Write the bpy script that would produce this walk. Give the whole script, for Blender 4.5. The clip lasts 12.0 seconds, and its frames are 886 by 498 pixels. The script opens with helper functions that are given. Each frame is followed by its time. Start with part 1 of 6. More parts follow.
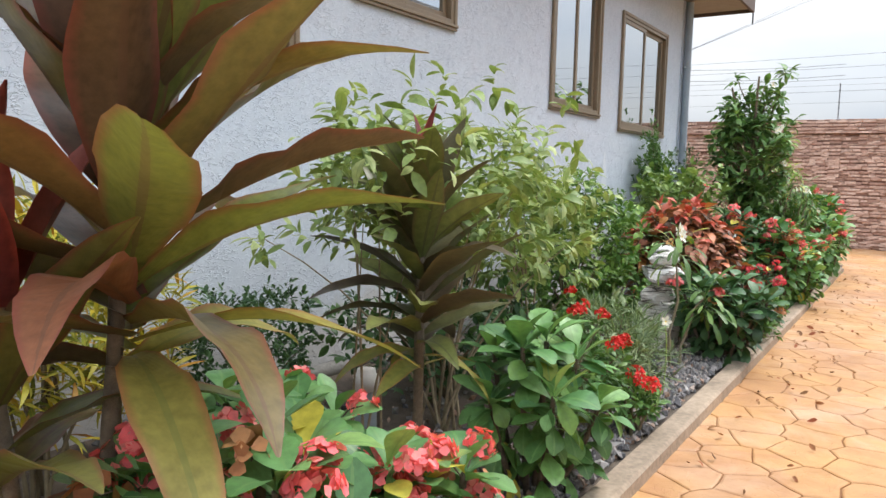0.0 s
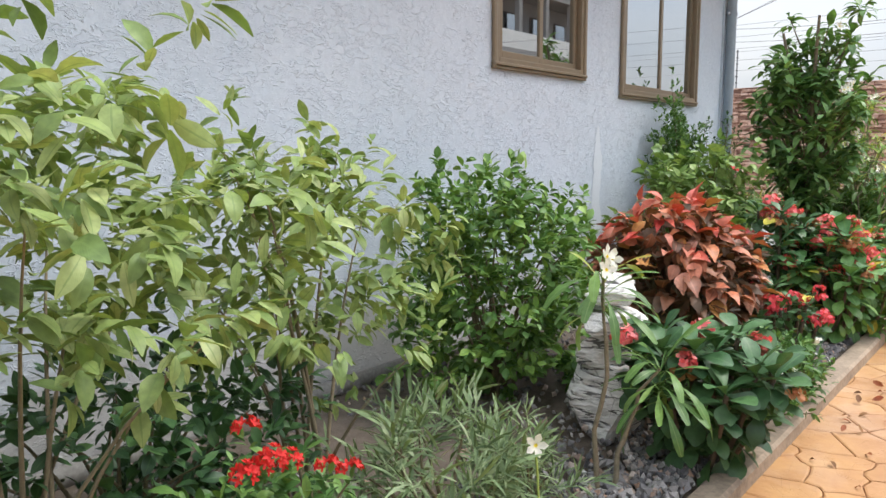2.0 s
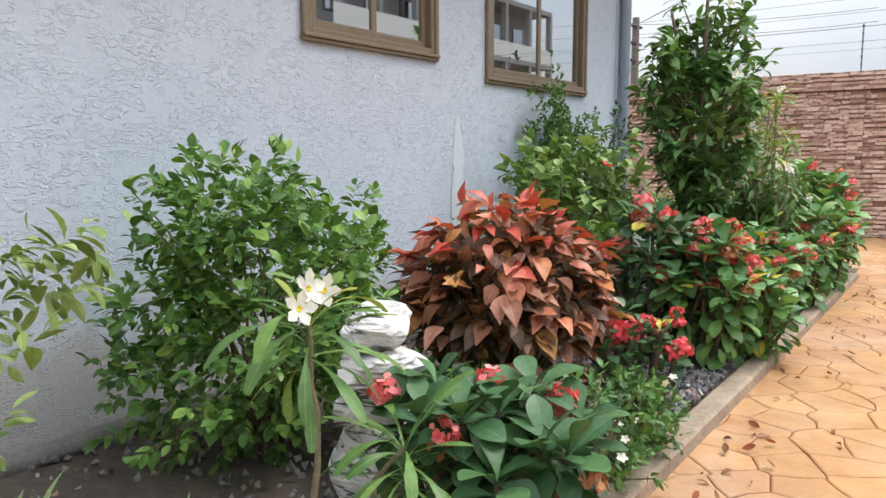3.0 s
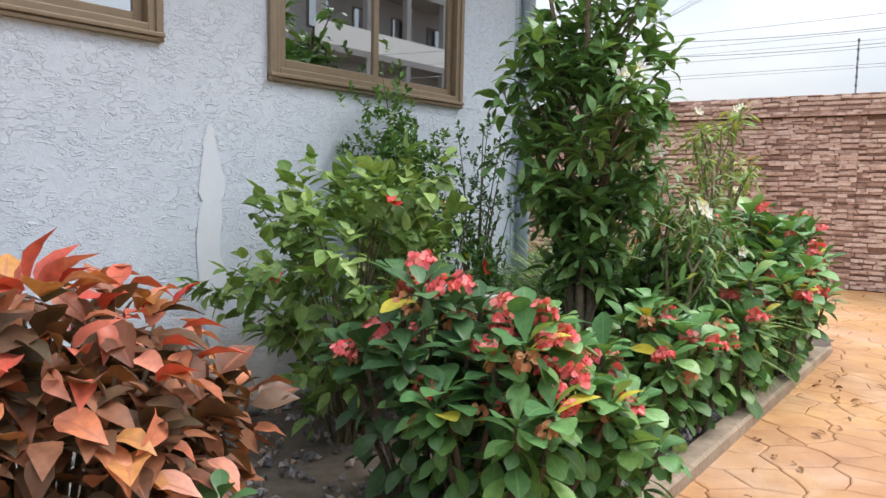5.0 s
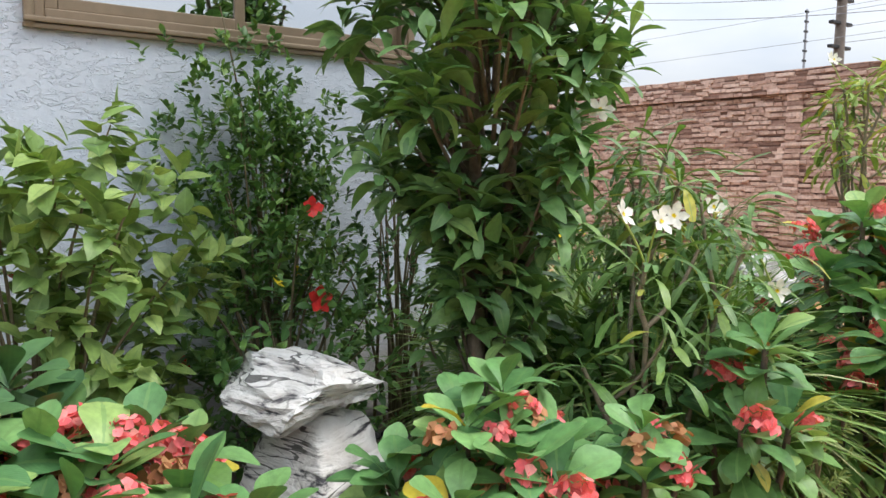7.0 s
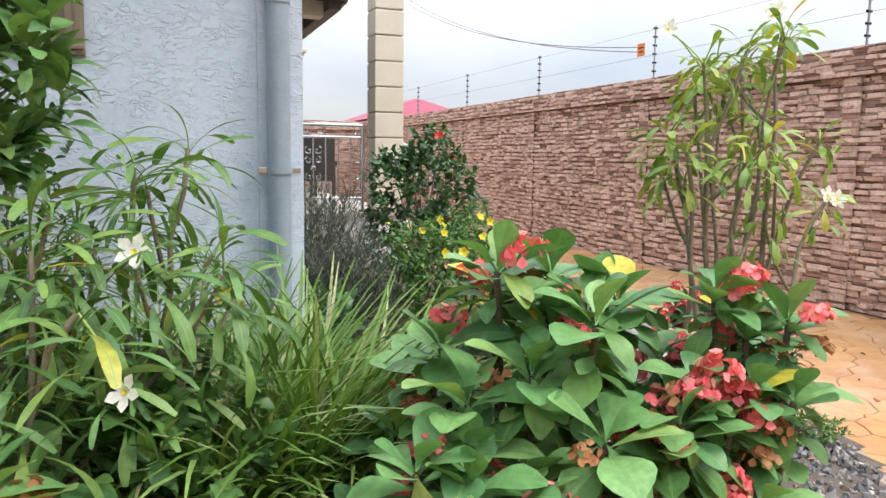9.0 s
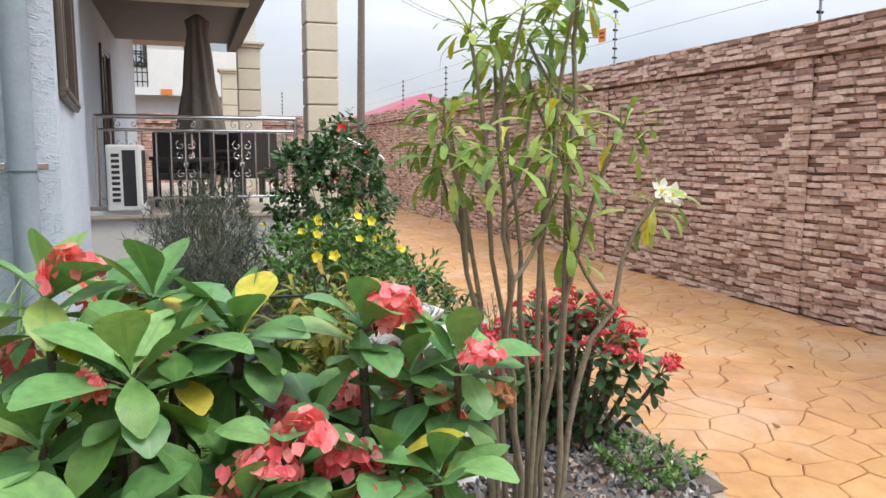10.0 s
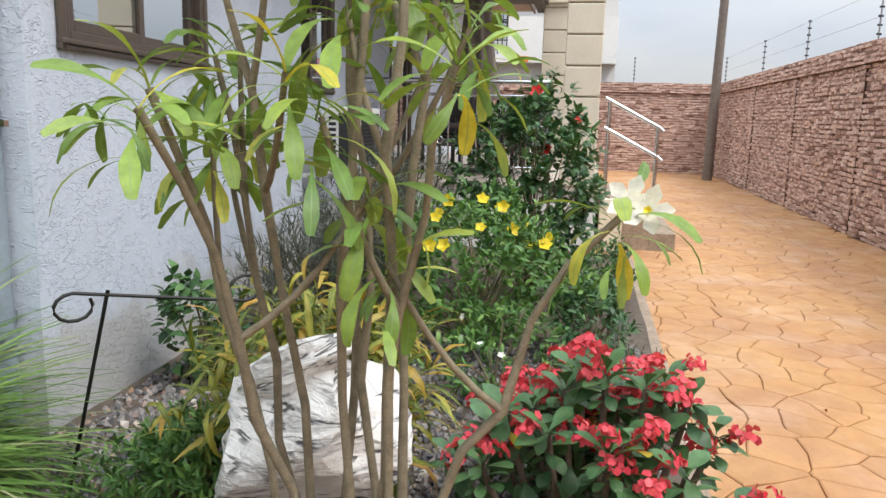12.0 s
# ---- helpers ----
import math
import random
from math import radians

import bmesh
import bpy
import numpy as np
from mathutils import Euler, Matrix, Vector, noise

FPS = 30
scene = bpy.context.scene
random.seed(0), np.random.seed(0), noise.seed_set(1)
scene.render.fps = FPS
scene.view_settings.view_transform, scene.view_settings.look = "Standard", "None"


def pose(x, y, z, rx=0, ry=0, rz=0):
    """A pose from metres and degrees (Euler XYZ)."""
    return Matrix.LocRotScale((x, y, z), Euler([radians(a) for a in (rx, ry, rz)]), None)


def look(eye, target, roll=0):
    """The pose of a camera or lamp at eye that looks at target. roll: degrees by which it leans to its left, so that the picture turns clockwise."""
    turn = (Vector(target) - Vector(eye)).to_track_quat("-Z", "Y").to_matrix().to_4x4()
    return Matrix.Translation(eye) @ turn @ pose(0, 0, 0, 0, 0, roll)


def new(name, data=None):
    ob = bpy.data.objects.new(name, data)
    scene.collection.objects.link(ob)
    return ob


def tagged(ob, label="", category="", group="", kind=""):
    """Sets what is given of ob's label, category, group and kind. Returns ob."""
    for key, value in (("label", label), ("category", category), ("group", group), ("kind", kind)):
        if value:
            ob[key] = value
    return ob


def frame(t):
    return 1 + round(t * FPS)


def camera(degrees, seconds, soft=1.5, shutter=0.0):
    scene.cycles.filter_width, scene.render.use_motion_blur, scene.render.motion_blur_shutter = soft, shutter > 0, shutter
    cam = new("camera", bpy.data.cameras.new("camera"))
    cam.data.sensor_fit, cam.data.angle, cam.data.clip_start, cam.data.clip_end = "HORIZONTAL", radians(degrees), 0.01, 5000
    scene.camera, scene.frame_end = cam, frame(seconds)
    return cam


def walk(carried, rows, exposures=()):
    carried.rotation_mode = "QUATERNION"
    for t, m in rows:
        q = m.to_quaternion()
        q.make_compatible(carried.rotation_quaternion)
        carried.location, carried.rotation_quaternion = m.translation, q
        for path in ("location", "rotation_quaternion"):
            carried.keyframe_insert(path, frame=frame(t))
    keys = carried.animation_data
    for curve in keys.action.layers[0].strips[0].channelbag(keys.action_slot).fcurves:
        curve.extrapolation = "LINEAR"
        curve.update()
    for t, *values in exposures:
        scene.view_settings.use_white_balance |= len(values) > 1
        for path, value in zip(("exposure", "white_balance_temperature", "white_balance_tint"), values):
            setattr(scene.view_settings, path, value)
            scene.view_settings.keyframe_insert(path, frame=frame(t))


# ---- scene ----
cam = camera(61.8, 12.0)
PATH = [
    (0, (0.093, 0.504, 1.368), (-0.988, 2.174, 1.163), 1.3),
    (0.5, (0.083, 1.139, 1.354), (-1.014, 2.793, 1.11), -0.1),
    (1, (0.055, 1.774, 1.379), (-1.125, 3.371, 1.14), -0.6),
    (1.5, (0.094, 2.352, 1.427), (-1.165, 3.887, 1.181), -0.4),
    (2, (0.051, 2.974, 1.422), (-1.218, 4.498, 1.165), -0.2),
    (2.5, (0.12, 3.61, 1.39), (-1.104, 5.17, 1.13), -0.5),
    (3, (0.115, 4.23, 1.367), (-1.046, 5.839, 1.111), -0.2),
    (3.5, (0.148, 4.86, 1.355), (-0.969, 6.502, 1.123), 0.6),
    (3.7, (0.167, 5.087, 1.382), (-0.939, 6.739, 1.165), 1.0),
    (5.3, (0.22, 6.904, 1.391), (-1.041, 8.446, 1.212), 1.1),
    (5.5, (0.209, 7.16, 1.386), (-1.096, 8.665, 1.208), 1.0),
    (6, (0.269, 7.75, 1.377), (-1.147, 9.148, 1.179), 0.8),
    (6.5, (0.342, 8.338, 1.395), (-1.205, 9.59, 1.193), 0.6),
    (6.7, (0.317, 8.573, 1.385), (-1.271, 9.771, 1.175), 0.7),
    (8.5, (0.621, 10.808, 1.448), (-1.206, 11.587, 1.209), -0.1),
    (9, (0.615, 11.349, 1.492), (-1.237, 12.063, 1.247), 0.8),
    (9.5, (0.5, 11.96, 1.488), (-1.363, 12.647, 1.253), 1.3),
    (10, (0.463, 12.546, 1.479), (-1.412, 13.192, 1.223), 0.2),
    (10.5, (0.309, 13.002, 1.471), (-1.601, 13.524, 1.191), 2.6),
    (11, (0.14, 13.533, 1.473), (-1.809, 13.83, 1.135), 4.3),
    (11.5, (-0.084, 13.941, 1.503), (-2.046, 13.86, 1.126), 2.9),
    (12, (-0.488, 14.206, 1.491), (-2.423, 13.844, 1.139), 1.6),
]
walk(cam, [(t, look(eye, target, roll)) for t, eye, target, roll in PATH],
     [(0, 0.78), (1, 0.72), (2, 0.73), (3.5, 0.66), (5.5, 0.72), (6.7, 0.76), (8.5, 0.85), (9.5, 0.79), (10, 0.67), (12, 0.62)])
# ---- world ----
world = bpy.data.worlds.new("overcast_sky")
scene.world = world
world.use_nodes = True
wt = world.node_tree
bg = wt.nodes["Background"]
SUN_EL, SUN_AZ = 56, 36
sky = wt.nodes.new("ShaderNodeTexSky")
sky.sky_type, sky.sun_disc = "NISHITA", False
sky.sun_elevation, sky.sun_rotation = radians(SUN_EL), radians(SUN_AZ)
sky.dust_density = 3.0
# a high cloud deck over the blue, brighter towards the zenith
tc = wt.nodes.new("ShaderNodeTexCoord")
mp = wt.nodes.new("ShaderNodeMapping")
mp.inputs["Scale"].default_value = (1.0, 1.0, 3.2)
wt.links.new(tc.outputs["Generated"], mp.inputs["Vector"])
cn = wt.nodes.new("ShaderNodeTexNoise")
cn.inputs["Scale"].default_value, cn.inputs["Detail"].default_value = 2.2, 6
wt.links.new(mp.outputs[0], cn.inputs["Vector"])
cr = wt.nodes.new("ShaderNodeValToRGB")
cr.color_ramp.elements[0].position, cr.color_ramp.elements[0].color = 0.32, (6.0, 6.75, 7.9, 1)
cr.color_ramp.elements[1].position, cr.color_ramp.elements[1].color = 0.62, (8.6, 8.8, 9.1, 1)
wt.links.new(cn.outputs["Fac"], cr.inputs["Fac"])
mx = wt.nodes.new("ShaderNodeMix")
mx.data_type = "RGBA"
mx.inputs["Factor"].default_value = 0.86
wt.links.new(sky.outputs[0], mx.inputs["A"])
# an overcast sky is brighter overhead than at the horizon
sz = wt.nodes.new("ShaderNodeSeparateXYZ")
wt.links.new(tc.outputs["Generated"], sz.inputs[0])
rise = wt.nodes.new("ShaderNodeMapRange")
rise.inputs["To Min"].default_value, rise.inputs["To Max"].default_value = 0.46, 2.35
wt.links.new(sz.outputs[2], rise.inputs["Value"])
deck = wt.nodes.new("ShaderNodeVectorMath")
deck.operation = "SCALE"
wt.links.new(cr.outputs[0], deck.inputs[0])
wt.links.new(rise.outputs[0], deck.inputs["Scale"])
wt.links.new(deck.outputs[0], mx.inputs["B"])
wt.links.new(mx.outputs["Result"], bg.inputs[0])
bg.inputs[1].default_value = 0.10
sun = new("sun", bpy.data.lights.new("sun", "SUN"))
sun.data.energy, sun.data.angle, sun.data.color = 1.5, radians(18), (1.0, 0.95, 0.88)
sd = Vector((math.sin(radians(SUN_AZ)) * math.cos(radians(SUN_EL)), math.cos(radians(SUN_AZ)) * math.cos(radians(SUN_EL)), math.sin(radians(SUN_EL))))
sun.matrix_world = look(sd * 30, (0, 0, 0))

# ---- materials ----
def nodes_of(name, rough=0.6, spec=0.5, metal=0.0):
    m = bpy.data.materials.new(name)
    m.use_nodes = True
    b = m.node_tree.nodes["Principled BSDF"]
    b.inputs["Roughness"].default_value, b.inputs["Metallic"].default_value = rough, metal
    b.inputs["Specular IOR Level"].default_value = spec
    return m, m.node_tree, b


def ramp(nt, fac, stops):
    r = nt.nodes.new("ShaderNodeValToRGB")
    while len(r.color_ramp.elements) < len(stops):
        r.color_ramp.elements.new(0.5)
    for e, (p, c) in zip(r.color_ramp.elements, stops):
        e.position, e.color = p, (*c, 1) if len(c) == 3 else c
    nt.links.new(fac, r.inputs["Fac"])
    return r.outputs["Color"]


def noise_tex(nt, scale, detail=4, rough=0.55, vec=None, distort=0.0):
    n = nt.nodes.new("ShaderNodeTexNoise")
    n.inputs["Scale"].default_value, n.inputs["Detail"].default_value = scale, detail
    n.inputs["Roughness"].default_value, n.inputs["Distortion"].default_value = rough, distort
    if vec is None:
        g = nt.nodes.new("ShaderNodeNewGeometry")
        vec = g.outputs["Position"]
    nt.links.new(vec, n.inputs["Vector"])
    return n.outputs["Fac"]


def mixc(nt, a, b, fac, mode="MIX"):
    m = nt.nodes.new("ShaderNodeMix")
    m.data_type, m.blend_type = "RGBA", mode
    for key, v in (("A", a), ("B", b), ("Factor", fac)):
        if hasattr(v, "links"):
            nt.links.new(v, m.inputs[key])
        else:
            m.inputs[key].default_value = v if key == "Factor" else (*v, 1)
    return m.outputs["Result"]


def math2(nt, op, a, b):
    m = nt.nodes.new("ShaderNodeMath")
    m.operation = op
    for i, v in enumerate((a, b)):
        if hasattr(v, "links"):
            nt.links.new(v, m.inputs[i])
        else:
            m.inputs[i].default_value = v
    return m.outputs[0]


def bump(nt, b, height, strength, dist):
    n = nt.nodes.new("ShaderNodeBump")
    n.inputs["Strength"].default_value, n.inputs["Distance"].default_value = strength, dist
    nt.links.new(height, n.inputs["Height"])
    nt.links.new(n.outputs[0], b.inputs["Normal"])


def piece_random(nt, by_object):
    if by_object:
        return nt.nodes.new("ShaderNodeObjectInfo").outputs["Random"]
    return nt.nodes.new("ShaderNodeNewGeometry").outputs["Random Per Island"]


def plain(name, col, rough=0.6, metal=0.0, vary=0.15, scale=9.0, grain=0.0, spec=0.5):
    m, nt, b = nodes_of(name, rough, spec, metal)
    dark = tuple(c * (1 - vary) for c in col)
    light = tuple(min(1, c * (1 + vary)) for c in col)
    c = ramp(nt, noise_tex(nt, scale), [(0.3, dark), (0.7, light)])
    c = mixc(nt, c, ramp(nt, noise_tex(nt, scale * 9), [(0.35, dark), (0.65, light)]), 0.4)
    nt.links.new(c, b.inputs["Base Color"])
    if grain:
        bump(nt, b, noise_tex(nt, scale * 14, 3), 0.5, grain)
    return m


def leafy(name, stops, by_object=False, rough=0.42, margin=None, midrib=None, sheer=0.22, under=None):
    """A leaf: colours by piece, a soft mottling, veins and margin across the blade, some light through it."""
    m, nt, b = nodes_of(name, rough, 0.4)
    c = ramp(nt, piece_random(nt, by_object), stops)
    mot = noise_tex(nt, 38, 3)
    c = mixc(nt, c, ramp(nt, mot, [(0.3, (0.55, 0.55, 0.5)), (0.7, (1.25, 1.2, 1.1))]), 0.55, "MULTIPLY")
    uv = nt.nodes.new("ShaderNodeUVMap")
    sep = nt.nodes.new("ShaderNodeSeparateXYZ")
    nt.links.new(uv.outputs[0], sep.inputs[0])
    off = math2(nt, "ABSOLUTE", math2(nt, "SUBTRACT", sep.outputs[0], 0.5), 0.0)
    if midrib:
        c = mixc(nt, c, midrib, math2(nt, "MULTIPLY", math2(nt, "LESS_THAN", off, 0.05), 0.6))
    if margin:
        e = ramp(nt, math2(nt, "ADD", off, math2(nt, "MULTIPLY", mot, 0.12)), [(0.42, (0, 0, 0)), (0.56, (1, 1, 1))])
        c = mixc(nt, c, margin, math2(nt, "MULTIPLY", e, 0.75))
    nt.links.new(c, b.inputs["Base Color"])
    wv = nt.nodes.new("ShaderNodeTexWave")
    wv.inputs["Scale"].default_value, wv.inputs["Distortion"].default_value = 3.0, 1.5
    comb = nt.nodes.new("ShaderNodeCombineXYZ")
    nt.links.new(math2(nt, "ADD", math2(nt, "MULTIPLY", sep.outputs[1], 1.6), math2(nt, "MULTIPLY", off, -1.2)), comb.inputs[0])
    nt.links.new(comb.outputs[0], wv.inputs["Vector"])
    bump(nt, b, math2(nt, "ADD", math2(nt, "MULTIPLY", wv.outputs["Fac"], 0.12), mot), 0.22, 0.004)
    tr = nt.nodes.new("ShaderNodeBsdfTranslucent")
    nt.links.new(mixc(nt, c, (1.0, 1.0, 0.5), 1.0, "MULTIPLY"), tr.inputs[0])
    mixs = nt.nodes.new("ShaderNodeMixShader")
    mixs.inputs[0].default_value = sheer
    nt.links.new(b.outputs[0], mixs.inputs[1])
    nt.links.new(tr.outputs[0], mixs.inputs[2])
    nt.links.new(mixs.outputs[0], nt.nodes["Material Output"].inputs[0])
    return m


G1, G2, G3 = (0.045, 0.13, 0.035), (0.085, 0.21, 0.05), (0.16, 0.30, 0.07)
M_COT = leafy("thorn_leaf", [(0.0, (0.08, 0.205, 0.08)), (0.5, (0.145, 0.32, 0.115)), (0.9, (0.215, 0.41, 0.15)), (1.0, (0.31, 0.46, 0.15))], True, 0.4, None, (0.16, 0.30, 0.10), 0.2)
M_COT_DARK = leafy("thorn_leaf_dark", [(0.0, (0.05, 0.125, 0.055)), (1.0, (0.10, 0.215, 0.085))], True, 0.42, None, (0.1, 0.2, 0.08), 0.15)
M_YELLOW = leafy("yellowed_leaf", [(0.0, (0.55, 0.46, 0.05)), (1.0, (0.62, 0.58, 0.10))], True, 0.5)
M_PINK = leafy("pink_bract", [(0.0, (0.92, 0.14, 0.17)), (0.6, (0.96, 0.24, 0.27)), (1.0, (0.97, 0.42, 0.40))], False, 0.5, None, None, 0.25)
M_FADED = leafy("faded_bract", [(0.0, (0.42, 0.16, 0.08)), (1.0, (0.55, 0.30, 0.14))], False, 0.6, None, None, 0.2)
M_RED = leafy("red_petal", [(0.0, (0.62, 0.015, 0.015)), (1.0, (0.80, 0.05, 0.05))], False, 0.5, None, None, 0.25)
M_CRIMSON = leafy("crimson_bract", [(0.0, (0.68, 0.05, 0.09)), (1.0, (0.84, 0.14, 0.17))], False, 0.5, None, None, 0.25)
M_WHITE = leafy("white_petal", [(0.0, (0.78, 0.79, 0.76)), (1.0, (0.86, 0.87, 0.85))], False, 0.5, None, None, 0.3)
M_GOLD = leafy("yellow_petal", [(0.0, (0.75, 0.55, 0.02)), (1.0, (0.85, 0.70, 0.04))], False, 0.5)
M_CORD = leafy("cordyline_leaf", [(0.0, (0.135, 0.08, 0.062)), (0.4, (0.19, 0.155, 0.068)), (0.75, (0.19, 0.24, 0.06)), (1.0, (0.30, 0.09, 0.08))], True, 0.33, (0.24, 0.07, 0.06), (0.15, 0.085, 0.06), 0.30)
M_CORD_RED = leafy("cordyline_young_leaf", [(0.0, (0.16, 0.03, 0.035)), (1.0, (0.30, 0.07, 0.05))], True, 0.4, (0.4, 0.08, 0.06), None, 0.2)
M_CORD_OLD = leafy("cordyline_old_leaf", [(0.0, (0.20, 0.22, 0.05)), (1.0, (0.34, 0.30, 0.08))], True, 0.45, (0.35, 0.12, 0.06), (0.2, 0.22, 0.06), 0.2)
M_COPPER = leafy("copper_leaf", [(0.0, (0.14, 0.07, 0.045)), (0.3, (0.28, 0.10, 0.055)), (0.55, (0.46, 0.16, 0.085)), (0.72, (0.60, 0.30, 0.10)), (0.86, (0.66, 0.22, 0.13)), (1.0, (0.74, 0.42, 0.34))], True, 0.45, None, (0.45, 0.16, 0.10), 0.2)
# darker copy of the copper leaf, with the crown's inner shade in its colour
M_COPPER_IN = leafy("copper_leaf_shaded", [(0.0, (0.075, 0.06, 0.035)), (0.5, (0.17, 0.085, 0.05)), (0.85, (0.33, 0.13, 0.07)), (1.0, (0.48, 0.22, 0.13))], False, 0.5)
M_COPPER_TOP = leafy("copper_leaf_young", [(0.0, (0.55, 0.07, 0.06)), (0.6, (0.62, 0.15, 0.10)), (1.0, (0.68, 0.28, 0.20))], True, 0.45)
M_LIGHT = leafy("light_shrub_leaf", [(0.0, (0.17, 0.27, 0.09)), (0.6, (0.32, 0.43, 0.15)), (1.0, (0.46, 0.54, 0.25))], False, 0.45, None, (0.2, 0.3, 0.1), 0.28)
M_MID = leafy("shrub_leaf", [(0.0, (0.06, 0.15, 0.045)), (0.6, (0.115, 0.25, 0.065)), (1.0, (0.21, 0.36, 0.09))], False, 0.42, None, (0.1, 0.2, 0.06), 0.2)
M_HEDGE = leafy("hedge_leaf", [(0.0, (0.08, 0.18, 0.05)), (0.6, (0.15, 0.30, 0.07)), (1.0, (0.28, 0.44, 0.10))], False, 0.42, None, (0.13, 0.25, 0.07), 0.24)
M_DEEP = leafy("deep_shrub_leaf", [(0.0, (0.035, 0.09, 0.04)), (0.7, (0.07, 0.165, 0.06)), (1.0, (0.12, 0.24, 0.08))], False, 0.4, None, (0.08, 0.16, 0.06), 0.16)
M_GREY = leafy("grey_needle", [(0.0, (0.10, 0.16, 0.08)), (0.6, (0.20, 0.29, 0.14)), (1.0, (0.34, 0.42, 0.26))], False, 0.6)
M_DUSK = leafy("dusky_needle", [(0.0, (0.05, 0.065, 0.055)), (0.7, (0.10, 0.12, 0.10)), (1.0, (0.17, 0.19, 0.165))], False, 0.65)
M_GRASS = leafy("grass_blade", [(0.0, (0.08, 0.17, 0.03)), (0.6, (0.16, 0.30, 0.06)), (0.88, (0.28, 0.40, 0.13)), (1.0, (0.52, 0.52, 0.32))], False, 0.5, None, (0.2, 0.3, 0.1), 0.25)
M_CROTON = leafy("croton_leaf", [(0.0, (0.15, 0.21, 0.035)), (0.4, (0.36, 0.36, 0.05)), (0.8, (0.62, 0.50, 0.05)), (1.0, (0.48, 0.20, 0.05))], False, 0.42, None, (0.5, 0.4, 0.05), 0.2)
M_CROTON_G = leafy("strap_croton_leaf", [(0.0, (0.075, 0.125, 0.025)), (0.45, (0.16, 0.21, 0.035)), (0.8, (0.36, 0.33, 0.05)), (1.0, (0.44, 0.24, 0.05))], False, 0.42, None, (0.5, 0.42, 0.08), 0.2)
M_PUD = leafy("spoon_leaf", [(0.0, (0.14, 0.25, 0.055)), (0.6, (0.26, 0.40, 0.075)), (0.9, (0.40, 0.49, 0.10)), (1.0, (0.64, 0.54, 0.06))], True, 0.42, None, (0.22, 0.34, 0.12), 0.26)
M_PUD_D = leafy("dark_spoon_leaf", [(0.0, (0.08, 0.17, 0.05)), (0.6, (0.14, 0.27, 0.07)), (0.93, (0.22, 0.34, 0.09)), (1.0, (0.55, 0.48, 0.06))], True, 0.42, None, (0.2, 0.32, 0.12), 0.24)
M_PUD_J = leafy("spoon_leaf_mass", [(0.0, (0.085, 0.19, 0.07)), (0.7, (0.165, 0.32, 0.105)), (1.0, (0.28, 0.43, 0.15))], False, 0.42, None, (0.16, 0.28, 0.10), 0.26)
M_DEAD = leafy("fallen_leaf", [(0.0, (0.14, 0.06, 0.03)), (0.6, (0.30, 0.15, 0.06)), (1.0, (0.35, 0.10, 0.05))], True, 0.7)
M_STEM = plain("green_brown_stem", (0.16, 0.13, 0.075), 0.75, 0, 0.35, 30, 0.003)
M_TWIG = plain("pale_twig", (0.29, 0.235, 0.155), 0.8, 0, 0.3, 40, 0.002)
M_BARK = plain("grey_bark", (0.17, 0.135, 0.095), 0.85, 0, 0.4, 40, 0.006)
M_FRANGI = plain("grey_green_bark", (0.215, 0.185, 0.125), 0.8, 0, 0.4, 34, 0.006)
M_THORN = plain("thorny_bark", (0.13, 0.10, 0.075), 0.9, 0, 0.45, 60, 0.008)
M_BUD = plain("green_bud", (0.30, 0.40, 0.10), 0.5)


def stucco():
    m, nt, b = nodes_of("rough_trowelled_stucco", 0.82, 0.3)
    base = ramp(nt, noise_tex(nt, 0.9, 5), [(0.3, (0.515, 0.578, 0.665)), (0.7, (0.605, 0.66, 0.745))])
    base = mixc(nt, base, ramp(nt, noise_tex(nt, 34, 3), [(0.35, (0.47, 0.525, 0.60)), (0.65, (0.645, 0.70, 0.775))]), 0.3)
    g = nt.nodes.new("ShaderNodeNewGeometry")
    s = nt.nodes.new("ShaderNodeSeparateXYZ")
    nt.links.new(g.outputs["Position"], s.inputs[0])
    # splashed earth near the ground, with a ragged edge
    dirt = ramp(nt, math2(nt, "ADD", s.outputs[2], math2(nt, "MULTIPLY", noise_tex(nt, 3.5, 6), -0.8)), [(0.0, (1, 1, 1)), (0.22, (0, 0, 0))])
    base = mixc(nt, base, (0.42, 0.37, 0.30), math2(nt, "MULTIPLY", dirt, 0.5))
    nt.links.new(base, b.inputs["Base Color"])
    mp2 = nt.nodes.new("ShaderNodeMapping")
    mp2.inputs["Scale"].default_value = (1, 0.8, 1.9)
    mp2.inputs["Rotation"].default_value = (0.5, 0.2, 0.0)
    nt.links.new(g.outputs["Position"], mp2.inputs[0])
    n1 = noise_tex(nt, 25, 2, 0.5, mp2.outputs[0], 0.8)
    ridge = ramp(nt, n1, [(0.50, (0, 0, 0)), (0.565, (1, 1, 1)), (0.585, (0.15, 0.15, 0.15)), (0.7, (0.0, 0.0, 0.0))])
    mask = ramp(nt, noise_tex(nt, 8.5, 3), [(0.38, (0.05, 0.05, 0.05)), (0.56, (1, 1, 1))])
    h = math2(nt, "MULTIPLY", ridge, mask)
    h = math2(nt, "ADD", h, math2(nt, "MULTIPLY", noise_tex(nt, 70, 3), 0.22))
    bump(nt, b, h, 0.65, 0.010)
    return m


